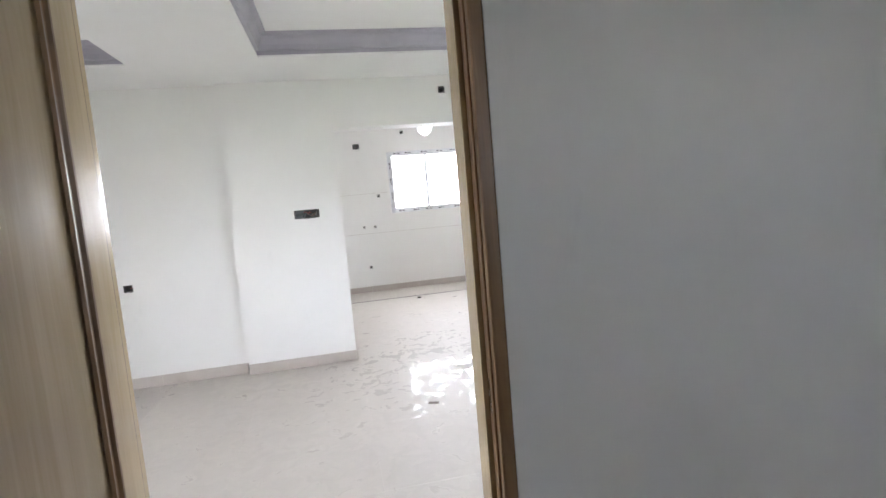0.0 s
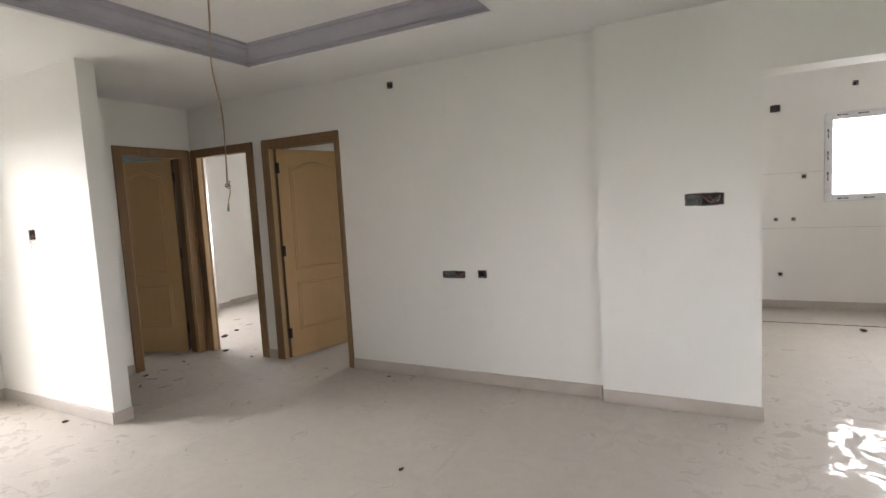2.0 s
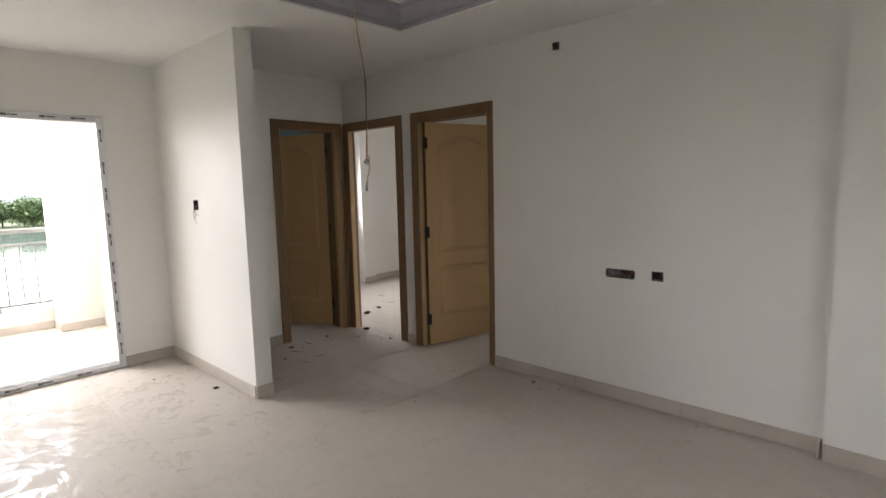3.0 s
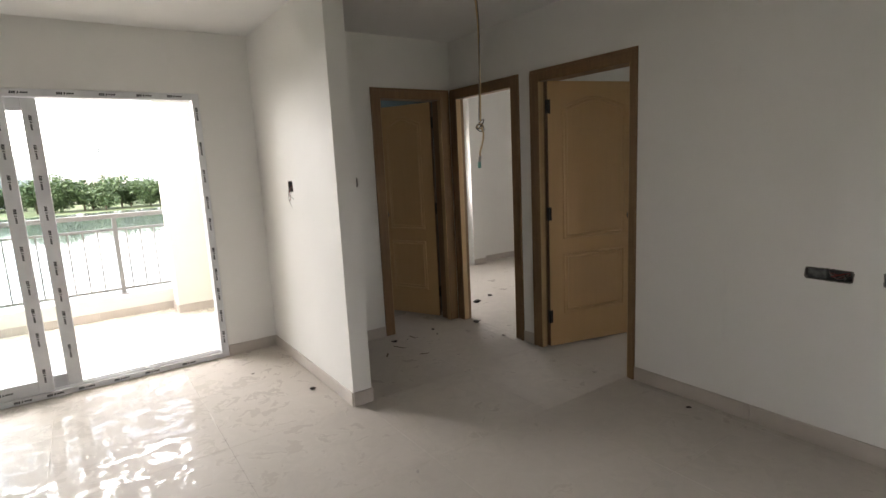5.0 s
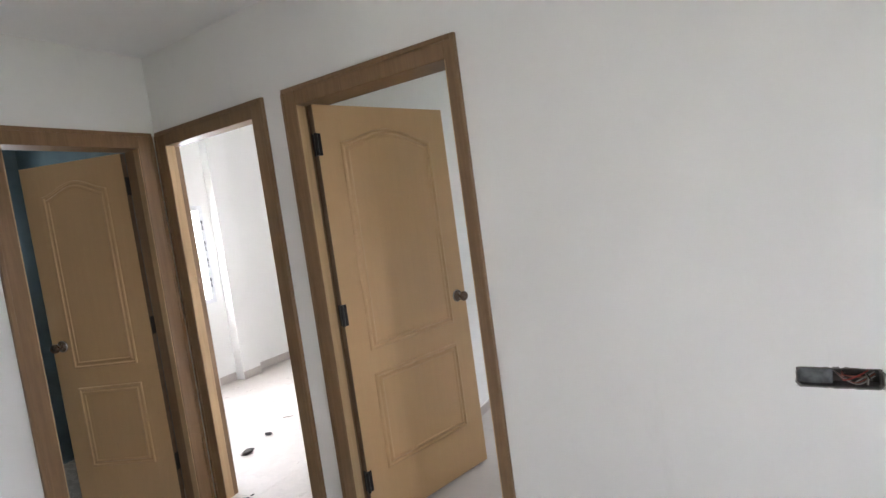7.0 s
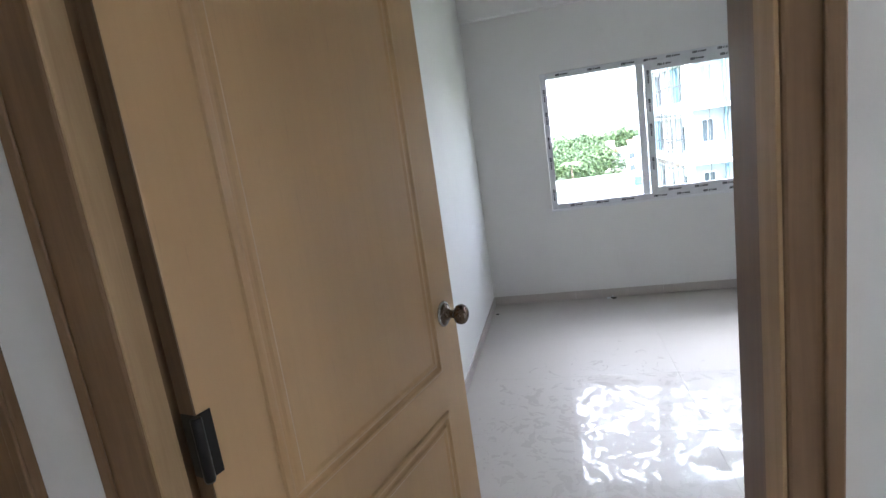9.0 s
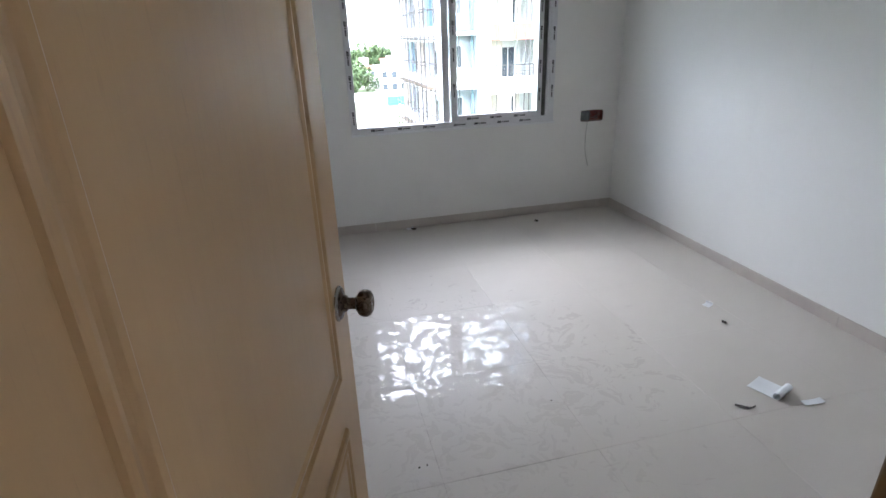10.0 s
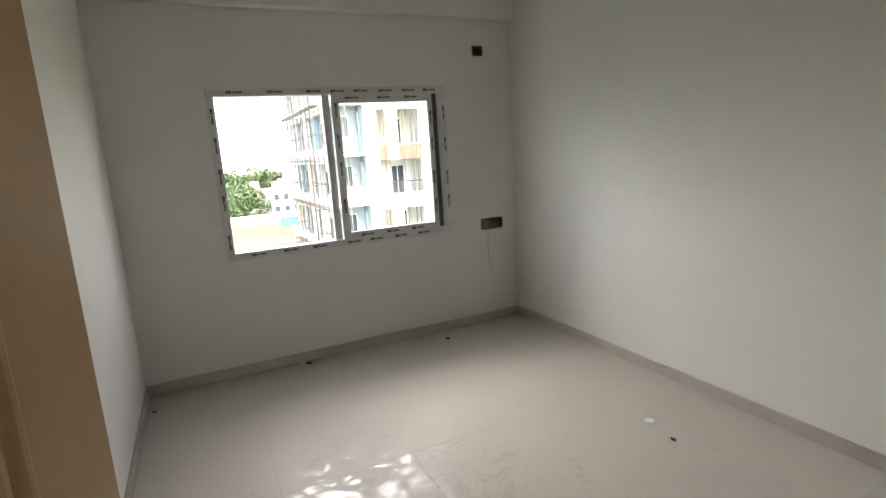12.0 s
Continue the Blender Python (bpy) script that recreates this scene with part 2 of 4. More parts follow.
def lathe(profile, sides=24):
    """A body turned about the local y axis; profile: (y, radius)."""
    bm = bmesh.new()
    rings = []
    for y, r in profile:
        rings.append([bm.verts.new((r * math.cos(a), y, r * math.sin(a))) for a in (2 * math.pi * k / sides for k in range(sides))])
    for a, b in zip(rings, rings[1:]):
        for k in range(sides):
            bm.faces.new((a[k], a[(k + 1) % sides], b[(k + 1) % sides], b[k]))
    bm.faces.new(rings[0][::-1])
    bm.faces.new(rings[-1])
    bmesh.ops.recalc_face_normals(bm, faces=bm.faces[:])
    for f in bm.faces:
        f.smooth = len(f.verts) == 4
    return bm


def tube(points, radius, sides=7):
    """A round wire along points."""
    bm = bmesh.new()
    pts = [Vector(p) for p in points]
    rings = []
    for k, p in enumerate(pts):
        way = (pts[min(k + 1, len(pts) - 1)] - pts[max(k - 1, 0)]).normalized()
        side = way.cross(Vector((0.31, 0.17, 0.93)) if abs(way.z) < 0.9 else Vector((1, 0.2, 0))).normalized()
        up = way.cross(side)
        rings.append([bm.verts.new(p + radius * (math.cos(a) * side + math.sin(a) * up)) for a in (2 * math.pi * j / sides for j in range(sides))])
    for a, b in zip(rings, rings[1:]):
        for j in range(sides):
            f = bm.faces.new((a[j], a[(j + 1) % sides], b[(j + 1) % sides], b[j]))
            f.smooth = True
    bm.faces.new(rings[0][::-1])
    bm.faces.new(rings[-1])
    return bm


def smooth_line(points, steps=6):
    """Catmull-Rom points through the given ones."""
    p = [Vector(q) for q in points]
    p = [2 * p[0] - p[1]] + p + [2 * p[-1] - p[-2]]
    out = []
    for a, b, c, d in zip(p, p[1:], p[2:], p[3:]):
        for k in range(steps):
            t = k / steps
            out.append(0.5 * (2 * b + (c - a) * t + (2 * a - 5 * b + 4 * c - d) * t * t + (3 * b - a - 3 * c + d) * t ** 3))
    return out + [p[-2]]


def part(name, bm, material, parent=None, label="", smooth=False):
    me = bpy.data.meshes.new(name)
    if smooth:
        for f in bm.faces:
            f.smooth = True
    bm.to_mesh(me)
    bm.free()
    me.materials.append(material)
    ob = new(name, me)
    ob.parent = parent
    return tagged(ob, label)


def thing(name, label, category, group="", m=None, kind=""):
    ob = new(name)
    ob.empty_display_size = 0.1
    if m is not None:
        ob.matrix_world = m
    return tagged(ob, label, category, group, kind)


def structure(name, bm, material, label, category):
    return tagged(part(name, bm, material), label, category, kind="structure")


def solid(lo, hi, thin, cuts=(), dents=(), front=-1, dent=0.055):
    """A wall between corners lo and hi, thin along axis 0 or 1. cuts: (a0, z0, a1, z1) through it;
    dents: the same, but pockets in its front (-1: the low side, 1: the high side)."""
    along = 1 - thin
    a = sorted({lo[along], hi[along], *(v for c in (*cuts, *dents) for v in (c[0], c[2]) if lo[along] < v < hi[along])})
    z = sorted({lo[2], hi[2], *(v for c in (*cuts, *dents) for v in (c[1], c[3]) if lo[2] < v < hi[2])})
    d = sorted({lo[thin], hi[thin], (lo[thin] + dent) if front < 0 else (hi[thin] - dent)}) if dents else [lo[thin], hi[thin]]
    shell = 0 if front < 0 else len(d) - 2

    def full(i, j, k):
        if not (0 <= i < len(a) - 1 and 0 <= j < len(z) - 1 and 0 <= k < len(d) - 1):
            return False
        am, zm = (a[i] + a[i + 1]) / 2, (z[j] + z[j + 1]) / 2
        inside = lambda c: c[0] < am < c[2] and c[1] < zm < c[3]
        return not any(inside(c) for c in cuts) and not (k == shell and any(inside(c) for c in dents))

    bm = bmesh.new()
    seen = {}

    def vert(i, j, k):
        if (i, j, k) not in seen:
            p = [0, 0, z[j]]
            p[along], p[thin] = a[i], d[k]
            seen[i, j, k] = bm.verts.new(p)
        return seen[i, j, k]

    for i in range(len(a) - 1):
        for j in range(len(z) - 1):
            for k in range(len(d) - 1):
                if not full(i, j, k):
                    continue
                for step, quad in (((-1, 0, 0), ((0, 0, 0), (0, 1, 0), (0, 1, 1), (0, 0, 1))), ((1, 0, 0), ((1, 0, 0), (1, 0, 1), (1, 1, 1), (1, 1, 0))),
                                   ((0, -1, 0), ((0, 0, 0), (0, 0, 1), (1, 0, 1), (1, 0, 0))), ((0, 1, 0), ((0, 1, 0), (1, 1, 0), (1, 1, 1), (0, 1, 1))),
                                   ((0, 0, -1), ((0, 0, 0), (1, 0, 0), (1, 1, 0), (0, 1, 0))), ((0, 0, 1), ((0, 0, 1), (0, 1, 1), (1, 1, 1), (1, 0, 1)))):
                    if not full(i + step[0], j + step[1], k + step[2]):
                        bm.faces.new([vert(i + q[0], j + q[1], k + q[2]) for q in quad])
    bmesh.ops.recalc_face_normals(bm, faces=bm.faces[:])
    return bm


# ---- plan ----
TOP, SOFFIT = 2.95, 2.525
A, PIL, FAR = 5.60, 5.533, 9.475          # long wall, pier, outer wall
KIT, BAL, PASS, STUB = 9.05, -4.15, -3.69, 3.99
BED_L, BED_R = -2.652, 0.16
RIGHT, ENTRY = 3.98, 1.93


def wall(name, lo, hi, thin, label="white puttied interior wall", material=None, **kw):
    return structure(name, solid(lo, hi, thin, **kw), material or WALL, label, "wall")


wall("wall_long", (-3.82, A, 0), (0.416, A + 0.13, TOP), 1,
     cuts=[(-3.675, -1, -2.795, 2.1), (-2.67, -1, -1.763, 2.1)],
     dents=[(-0.822, 0.832, -0.626, 0.888), (-0.514, 0.838, -0.446, 0.894), (-1.238, 2.37, -1.188, 2.42)],
     label="long white wall with doors and open switch boxes")
wall("wall_pier", (0.416, PIL, 0), (RIGHT, PIL + 0.23, TOP), 1,
     cuts=[(1.355, -1, 3.155, 2.09)], dents=[(0.946, 1.328, 1.157, 1.402), (2.326, 2.356, 2.382, 2.412)],
     label="white wall with a wide kitchen opening and lintel")
# The cut is an unseen opening, added for the dining-side lamp.
wall("wall_living_right", (RIGHT, -1.6, 0), (RIGHT + 0.13, PIL + 0.23, TOP), 0, cuts=[(2.2, 1.0, 3.6, 2.1)])
wall("wall_entrance", (0.3, 1.82, 0), (1.626, 1.86, TOP), 1, cuts=[(0.765, -1, 1.63, 2.1)])
wall("wall_entrance_right", (1.626, 1.84, 0), (RIGHT, 1.97, TOP), 1)
wall("wall_front", (BAL - 0.13, 1.17, 0), (0.3, 1.30, TOP), 1)
wall("wall_entry_side", (0.3, -1.6, 0), (0.45, 1.82, TOP), 0)
# The cut is an unseen opening, added to let the hall lamp in.
wall("wall_entry_back", (0.3, -1.75, 0), (RIGHT + 0.13, -1.6, TOP), 1, cuts=[(1.95, 1.75, 2.45, 2.05)])
wall("wall_balcony", (BAL - 0.13, 1.30, 0), (BAL, STUB, TOP), 0, cuts=[(1.70, -1, 3.60, 2.07)])
wall("wall_stub", (BAL - 0.13, STUB, 0), (-2.633, STUB + 0.125, TOP), 1, dents=[(-3.475, 1.318, -3.385, 1.392)],
     label="short white wall beside the passage")
wall("wall_passage_end", (PASS - 0.13, STUB + 0.125, 0), (PASS, A, TOP), 0, cuts=[(4.80, -1, 5.575, 2.1)], front=1,
     dents=[(4.552, 1.308, 4.632, 1.378)])
wall("wall_bedroom_left", (BED_L - 0.13, A + 0.13, 0), (BED_L, FAR, TOP), 0)
wall("wall_bedroom_right", (BED_R, A + 0.13, 0), (BED_R + 0.13, FAR, TOP), 0)
wall("wall_window", (-5.83, FAR, 0), (BED_R + 0.13, FAR + 0.17, TOP), 1, cuts=[(-2.07, 0.785, -0.425, 1.875)],
     dents=[(-0.172, 0.76, 0.026, 0.848), (-0.17, 2.096, -0.083, 2.168)], label="white bedroom wall with a sliding window")
wall("wall_kitchen_back", (BED_R + 0.13, KIT, 0), (4.73, KIT + 0.17, TOP), 1, cuts=[(2.18, 1.21, 3.405, 2.17), (2.68, 2.37, 2.96, 2.65)],
     dents=[(1.672, 2.245, 1.767, 2.32), (3.627, 1.353, 3.827, 1.428), (2.42, 2.435, 2.47, 2.485), (3.69, 2.432, 3.74, 2.482),
            (1.975, 1.481, 2.017, 1.523), (1.711, 1.009, 1.747, 1.045), (1.881, 1.007, 1.917, 1.043), (1.755, 0.372, 1.795, 0.412)])
wall("wall_kitchen_right", (4.6, PIL + 0.23, 0), (4.73, KIT, TOP), 0)
structure("kitchen_shaft", box(RIGHT, 8.0, 0, 4.6, KIT, TOP), WALL, "white boxed shaft in the kitchen corner", "wall")
structure("wall_kitchen_stub", box(RIGHT + 0.13, PIL, 0, 4.73, PIL + 0.23, TOP), WALL, "white wall beside the kitchen opening", "wall")
wall("wall_spare_left", (-5.83, A, 0), (-5.70, FAR, TOP), 0, cuts=[(6.20, 0.85, 7.20, 1.85)])
wall("wall_spare_front", (-5.83, A, 0), (-3.82, A + 0.13, TOP), 1)
structure("spare_room_pier", box(-5.70, 7.29, 0, -5.585, 7.51, TOP), WALL, "white pier on the second bedroom wall", "wall")
wall("wall_bath_back", (-5.5, STUB + 0.125, 0), (-5.37, A, TOP), 0, material=BATHTILE, cuts=[(5.1, 1.4, 5.46, 1.9)], label="dark tiled bathroom wall tinted blue as by daylight")
structure("bath_lining_side", box(-5.37, A - 0.012, 0, PASS - 0.13, A, 2.4), BATHTILE, "dark bathroom wall tiles", "wall")
structure("bath_lining_near", box(-5.37, STUB + 0.125, 0, PASS - 0.13, STUB + 0.137, 2.4), BATHTILE, "dark bathroom wall tiles", "wall")

# round exhaust opening: a plate with a circular hole fills the square cut
bm = bmesh.new()
cx, cz, rr = 2.82, 2.51, 0.117
sq = []
for k in range(32):
    a = 2 * math.pi * k / 32
    c, s = math.cos(a), math.sin(a)
    f = 0.14 / max(abs(c), abs(s))
    sq.append([bm.verts.new((cx + q * c, y, cz + q * s)) for q, y in ((f, KIT), (rr, KIT), (rr, KIT + 0.17), (f, KIT + 0.17))])
for a, b in zip(sq, sq[1:] + sq[:1]):
    for k in range(3):
        bm.faces.new((a[k], a[k + 1], b[k + 1], b[k]))
bmesh.ops.recalc_face_normals(bm, faces=bm.faces[:])
structure("exhaust_opening", bm, WALL, "round exhaust hole through the white kitchen wall", "wall")

# bedroom beam with a rounded lower edge
bm = box(BED_L, FAR - 0.07, 2.355, BED_R, FAR - 0.002, 2.8, 0.012, 3)
structure("beam", bm, WALL, "white plastered beam above the bedroom window", "beam")


# ---- ceilings ----
def ceiling_sheet(x0, y0, x1, y1, z, holes=()):
    xs = sorted({x0, x1, *(v for h in holes for v in (h[0], h[2]))})
    ys = sorted({y0, y1, *(v for h in holes for v in (h[1], h[3]))})
    bm = bmesh.new()
    for i in range(len(xs) - 1):
        for j in range(len(ys) - 1):
            m = ((xs[i] + xs[i + 1]) / 2, (ys[j] + ys[j + 1]) / 2)
            if not any(h[0] < m[0] < h[2] and h[1] < m[1] < h[3] for h in holes):
                bm.faces.new([bm.verts.new(p) for p in ((xs[i], ys[j], z), (xs[i], ys[j + 1], z), (xs[i + 1], ys[j + 1], z), (xs[i + 1], ys[j], z))])
    bmesh.ops.remove_doubles(bm, verts=bm.verts[:], dist=1e-4)
    bmesh.ops.solidify(bm, geom=bm.faces[:], thickness=-0.012)
    return bm


COFFERS = [(-2.0, 2.78, -0.025, 4.885), (0.87, 2.3, 3.55, 4.775)]
structure("ceiling", ceiling_sheet(BAL, 1.30, RIGHT, A, SOFFIT, COFFERS), CEIL, "white false ceiling with two recessed trays", "ceiling")
structure("ceiling_tray_top", ceiling_sheet(-2.2, 2.1, 3.75, 5.1, 2.68), CEIL, "white recessed ceiling trays", "ceiling")
structure("slab", box(-5.9, -1.75, TOP, 4.75, FAR + 0.17, TOP + 0.15), CEIL, "concrete slab above the flat", "ceiling")
structure("ceiling_bedroom", ceiling_sheet(BED_L, A + 0.13, BED_R, FAR, 2.8), CEIL, "white bedroom ceiling", "ceiling")
structure("ceiling_spare", ceiling_sheet(-5.7, A + 0.13, BED_L - 0.13, FAR, 2.8), CEIL, "white ceiling", "ceiling")
structure("ceiling_bath", ceiling_sheet(-5.37, STUB + 0.125, PASS - 0.13, A, 2.4), CEIL, "bathroom ceiling", "ceiling")
structure("ceiling_entry", ceiling_sheet(0.45, -1.6, RIGHT, 1.82, 2.6), CEIL, "white ceiling", "ceiling")


def cornice(x0, y0, x1, y1, name):
    """A stepped moulding round the inside of a tray."""
    prof = [(0.0, SOFFIT + 0.0005), (-0.006, SOFFIT + 0.03), (0.012, SOFFIT + 0.036), (0.02, SOFFIT + 0.065), (0.045, SOFFIT + 0.1), (0.05, SOFFIT + 0.118), (0.075, SOFFIT + 0.125), (0.08, 2.679), (-0.02, 2.679)]
    bm = bmesh.new()
    rings = []
    for sx, sy in ((0, 0), (1, 0), (1, 1), (0, 1)):
        rings.append([bm.verts.new(((x0 + o) if sx == 0 else (x1 - o), (y0 + o) if sy == 0 else (y1 - o), z)) for o, z in prof])
    for a, b in zip(rings, rings[1:] + rings[:1]):
        for k in range(len(prof) - 1):
            bm.faces.new((a[k], b[k], b[k + 1], a[k + 1]))
    bmesh.ops.recalc_face_normals(bm, faces=bm.faces[:])
    structure(name, bm, LILAC, "lilac-grey stepped moulding round a ceiling tray", "moulding")


for n, c in enumerate(COFFERS):
    cornice(*c, f"tray_moulding_{n + 1}")


# ---- skirting ----
def skirting(runs, name, label="beige tile skirting along the wall foot"):
    """runs: (x0, y0, x1, y1) of wall foot, with the room to the left of the way."""
    root = tagged(new(name), label, "skirting", kind="structure")
    for x0, y0, x1, y1, h in runs:
        way = Vector((x1 - x0, y1 - y0, 0))
        length = way.length
        n = max(1, round(length / 0.8))
        for k in range(n):
            bm = box(k * length / n + 0.001, 0.0, 0.0, (k + 1) * length / n - 0.001, 0.011, h, 0.0025, 1)
            ob = part("skirting_tile", bm, SKIRT, root)
            ob.matrix_world = Matrix.Translation((x0, y0, 0)) @ Matrix.Rotation(math.atan2(way.y, way.x), 4, "Z")


skirting([(0.416, A, -1.763, A, 0.09), (1.355, PIL, 0.416, PIL, 0.09), (0.405, PIL, 0.405, A - 0.012, 0.09), (RIGHT, PIL, 3.155, PIL, 0.10), (RIGHT, 1.95, RIGHT, PIL - 0.012, 0.10),
          (-2.670, A, -2.795, A, 0.09), (-2.633, STUB, BAL, STUB, 0.09), (BAL, STUB - 0.012, BAL, 3.60, 0.09), (-2.633, STUB + 0.125, -2.633, STUB, 0.09),
          (PASS, 4.80, PASS, STUB + 0.137, 0.09), (PASS + 0.012, STUB + 0.125, -2.633, STUB + 0.125, 0.09), (BAL, 1.70, BAL, 1.312, 0.09), (BAL, 1.30, 0.3, 1.30, 0.09)], "baseboard_living")
skirting([(BED_R, FAR, BED_L, FAR, 0.07), (BED_R, A + 0.142, BED_R, FAR - 0.012, 0.07), (BED_L, FAR - 0.012, BED_L, A + 0.142, 0.07), (-1.763, A + 0.13, BED_R, A + 0.13, 0.07)], "baseboard_bedroom")
skirting([(RIGHT, KIT, BED_R + 0.13, KIT, 0.09), (RIGHT, 8.0, RIGHT, KIT - 0.012, 0.09), (4.6, 8.0, RIGHT, 8.0, 0.09), (3.155, PIL - 0.011, 3.155, PIL + 0.23, 0.098), (1.355, PIL + 0.23, 1.355, PIL - 0.011, 0.088)], "baseboard_kitchen")
skirting([(-5.70, FAR, -5.70, 7.52, 0.08), (-5.585, 7.51, -5.585, 7.29, 0.08), (-5.70, 7.28, -5.70, A + 0.13, 0.08), (BED_L - 0.13, FAR, -5.688, FAR, 0.08)], "baseboard_spare_room")


# ---- doors ----
def outline(x0, z0, x1, z1, arch=0.0):
    pts = [(x0, z0), (x1, z0), (x1, z1)]
    if arch:
        for k in range(1, 24):
            u = k / 24
            pts.append((x1 + (x0 - x1) * u, z1 + arch * (0.5 - 0.5 * math.cos(2 * math.pi * u)) ** 0.8))
    pts.append((x0, z1))
    return pts


def inset(pts, d):
    """The closed outline moved inwards by d."""
    out = []
    for p, q, r in zip(pts[-1:] + pts[:-1], pts, pts[1:] + pts[:1]):
        a, b = (Vector(q) - Vector(p)).normalized(), (Vector(r) - Vector(q)).normalized()
        na, nb = Vector((-a.y, a.x)), Vector((-b.y, b.x))
        m = (na + nb).normalized()
        out.append(Vector(q) + m * d / max(0.4, m.dot(na)))
    return out


def moulding(pts, face, out, field=True):
    """The bead round a panel and its raised field, on the face y = face, standing out along out (+1 or -1)."""
    bm = bmesh.new()
    prof = [(0.0, 0.0), (0.002, 0.006), (0.008, 0.009), (0.013, 0.0085), (0.016, 0.003), (0.021, 0.0008), (0.026, 0.003), (0.03, 0.0075), (0.037, 0.0085), (0.043, 0.0045)]
    rings = [[bm.verts.new((p.x, face + out * h, p.y)) for p in inset(pts, d)] for d, h in prof]
    n = len(pts)
    for a, b in zip(rings, rings[1:]):
        for k in range(n):
            f = bm.faces.new((a[k], a[(k + 1) % n], b[(k + 1) % n], b[k]))
    if field:
        bm.faces.new(rings[-1])
    bmesh.ops.recalc_face_normals(bm, faces=bm.faces[:])
    return bm


def knob(parent, x, z, face, out):
    ob = part("knob", lathe([(0.0, 0.033), (0.004, 0.033), (0.008, 0.029), (0.011, 0.017), (0.018, 0.0155), (0.021, 0.0115), (0.034, 0.0115), (0.037, 0.016), (0.042, 0.0235),
                             (0.049, 0.0265), (0.057, 0.0265), (0.063, 0.0235), (0.067, 0.018), (0.068, 0.011), (0.0665, 0.0095), (0.0665, 0.004)]), BRASS, parent, "antique brass knob with a keyhole")
    ob.matrix_parent_inverse = Matrix()
    ob.matrix_basis = Matrix.Translation((x, face, z)) @ (Matrix.Identity(4) if out > 0 else Matrix.Rotation(math.pi, 4, "Z"))
    rose = part("rosette", lathe([(0.0, 0.0345), (0.0025, 0.0345), (0.006, 0.031), (0.0085, 0.024)]), STEEL, ob, "satin steel rosette")
    rose.matrix_basis = Matrix.Translation((0, 0.0005, 0))
    return ob


def door_leaf(name, label, width, height, skin, m, stile=0.122, rails=(0.262, 0.737, 0.848, 1.845), arch=0.065, knob_z=0.988, hinges=(0.25, 1.05, 1.835), bead=None):
    """A leaf hinged at its local z axis; it runs along local x, its faces at y = 0 and y = 0.034."""
    root = thing(name, label, "door", m=m)
    part("leaf", box(0, 0, 0.012, width, 0.034, height, 0.0025, 2), skin, root)
    part("hinge_edge", box(-0.0018, 0.001, 0.013, 0.0012, 0.033, height - 0.001), EDGE, root, "dark bare wood edge")
    for face, out in ((0.0, -1), (0.034, 1)):
        part("lower_panel", moulding(outline(stile, rails[0], width - stile, rails[1]), face, out, bead is None), bead or skin, root)
        part("upper_panel", moulding(outline(stile, rails[2], width - stile, rails[3], arch), face, out, bead is None), bead or skin, root)
        knob(root, width - 0.066, knob_z, face, out)
    for z in hinges:
        bm = lathe([(-0.05, 0.0065), (-0.046, 0.008), (0.046, 0.008), (0.05, 0.0065)], 12)
        bmesh.ops.rotate(bm, verts=bm.verts[:], matrix=Matrix.Rotation(math.pi / 2, 3, "X"))
        bmesh.ops.translate(bm, verts=bm.verts[:], vec=(-0.006, -0.006, z))
        h = part("hinge", bm, BLACK, root, "black steel hinge")
        part("hinge_plate", box(0.0, -0.002, z - 0.05, 0.022, 0.0002, z + 0.05, 0.0006, 1), BLACK, h)
        part("hinge_plate", box(-0.004, -0.001, z - 0.05, -0.0015, 0.03, z + 0.05, 0.0006, 1), BLACK, h)
    return root


def door_frame(name, label, width, m, height=2.1, face=0.085, depth=0.13, lip=0.014, reveal=None, far_face=None):
    """A frame in the local xz plane, its room face at y = -lip, its body running to y = depth."""
    root = tagged(thing(name, label, "door frame", m=m), kind="structure")
    for name_, x0, x1 in (("jamb", 0, face), ("jamb", width - (far_face or face), width)):
        j = part(name_, box(x0, -lip, 0, x1, depth, height, 0.004, 2), WOOD, root)
        edge = (x0, x0 + 0.02) if x0 == 0 else (x1 - 0.02, x1)
        part("bead", box(edge[0] + 0.002, -lip - 0.006, 0, edge[1], -lip - 0.0005, height - 0.02, 0.0025, 2), WOOD, j)
        inner = (x1 - 0.0005, x1 + 0.004) if x0 == 0 else (x0 - 0.004, x0 + 0.0005)
        part("reveal", box(inner[0], 0.003 - lip, 0, inner[1], 0.038, height - face, 0.001, 1), reveal or WOOD_PALE, j, "reveal coloured paler as the lit face")
    h = part("head", box(face - 0.001, -lip + 0.0015, height - face, width - (far_face or face) + 0.001, depth - 0.002, height - 0.001, 0.004, 2), WOOD, root)
    part("bead", box(0.02, -lip - 0.006, height - 0.022, width - 0.02, -lip + 0.001, height - 0.002, 0.0025, 2), WOOD, h)
    return root


door_frame("door_3_frame", "brown teak frame round the open bedroom door", 0.907, pose(-2.67, A, 0), far_face=0.05)
door_frame("door_2_frame", "brown teak frame of the second bedroom doorway", 0.878, pose(-3.674, A, 0), depth=0.07)
door_frame("door_1_frame", "brown teak frame of the dark bathroom doorway", 0.775, pose(PASS, 4.80, 0, 0, 0, 90))
entry = tagged(thing("entry_door_frame", "brown teak frame of the entry doorway", "door frame"), kind="structure")
j = part("jamb", box(0.766, 1.805, 0, 0.866, 1.862, 2.1, 0.004, 2), HALLSKIN, entry, "varnished beige jamb")
j = part("jamb", box(1.592, 1.838, 0, 1.6255, 1.975, 2.1, 0.004, 2), WOOD, entry)
part("reveal", box(1.578, 1.903, 0, 1.5925, 1.985, 2.035, 0.003, 2), HALLSKIN, j, "varnished beige stop")
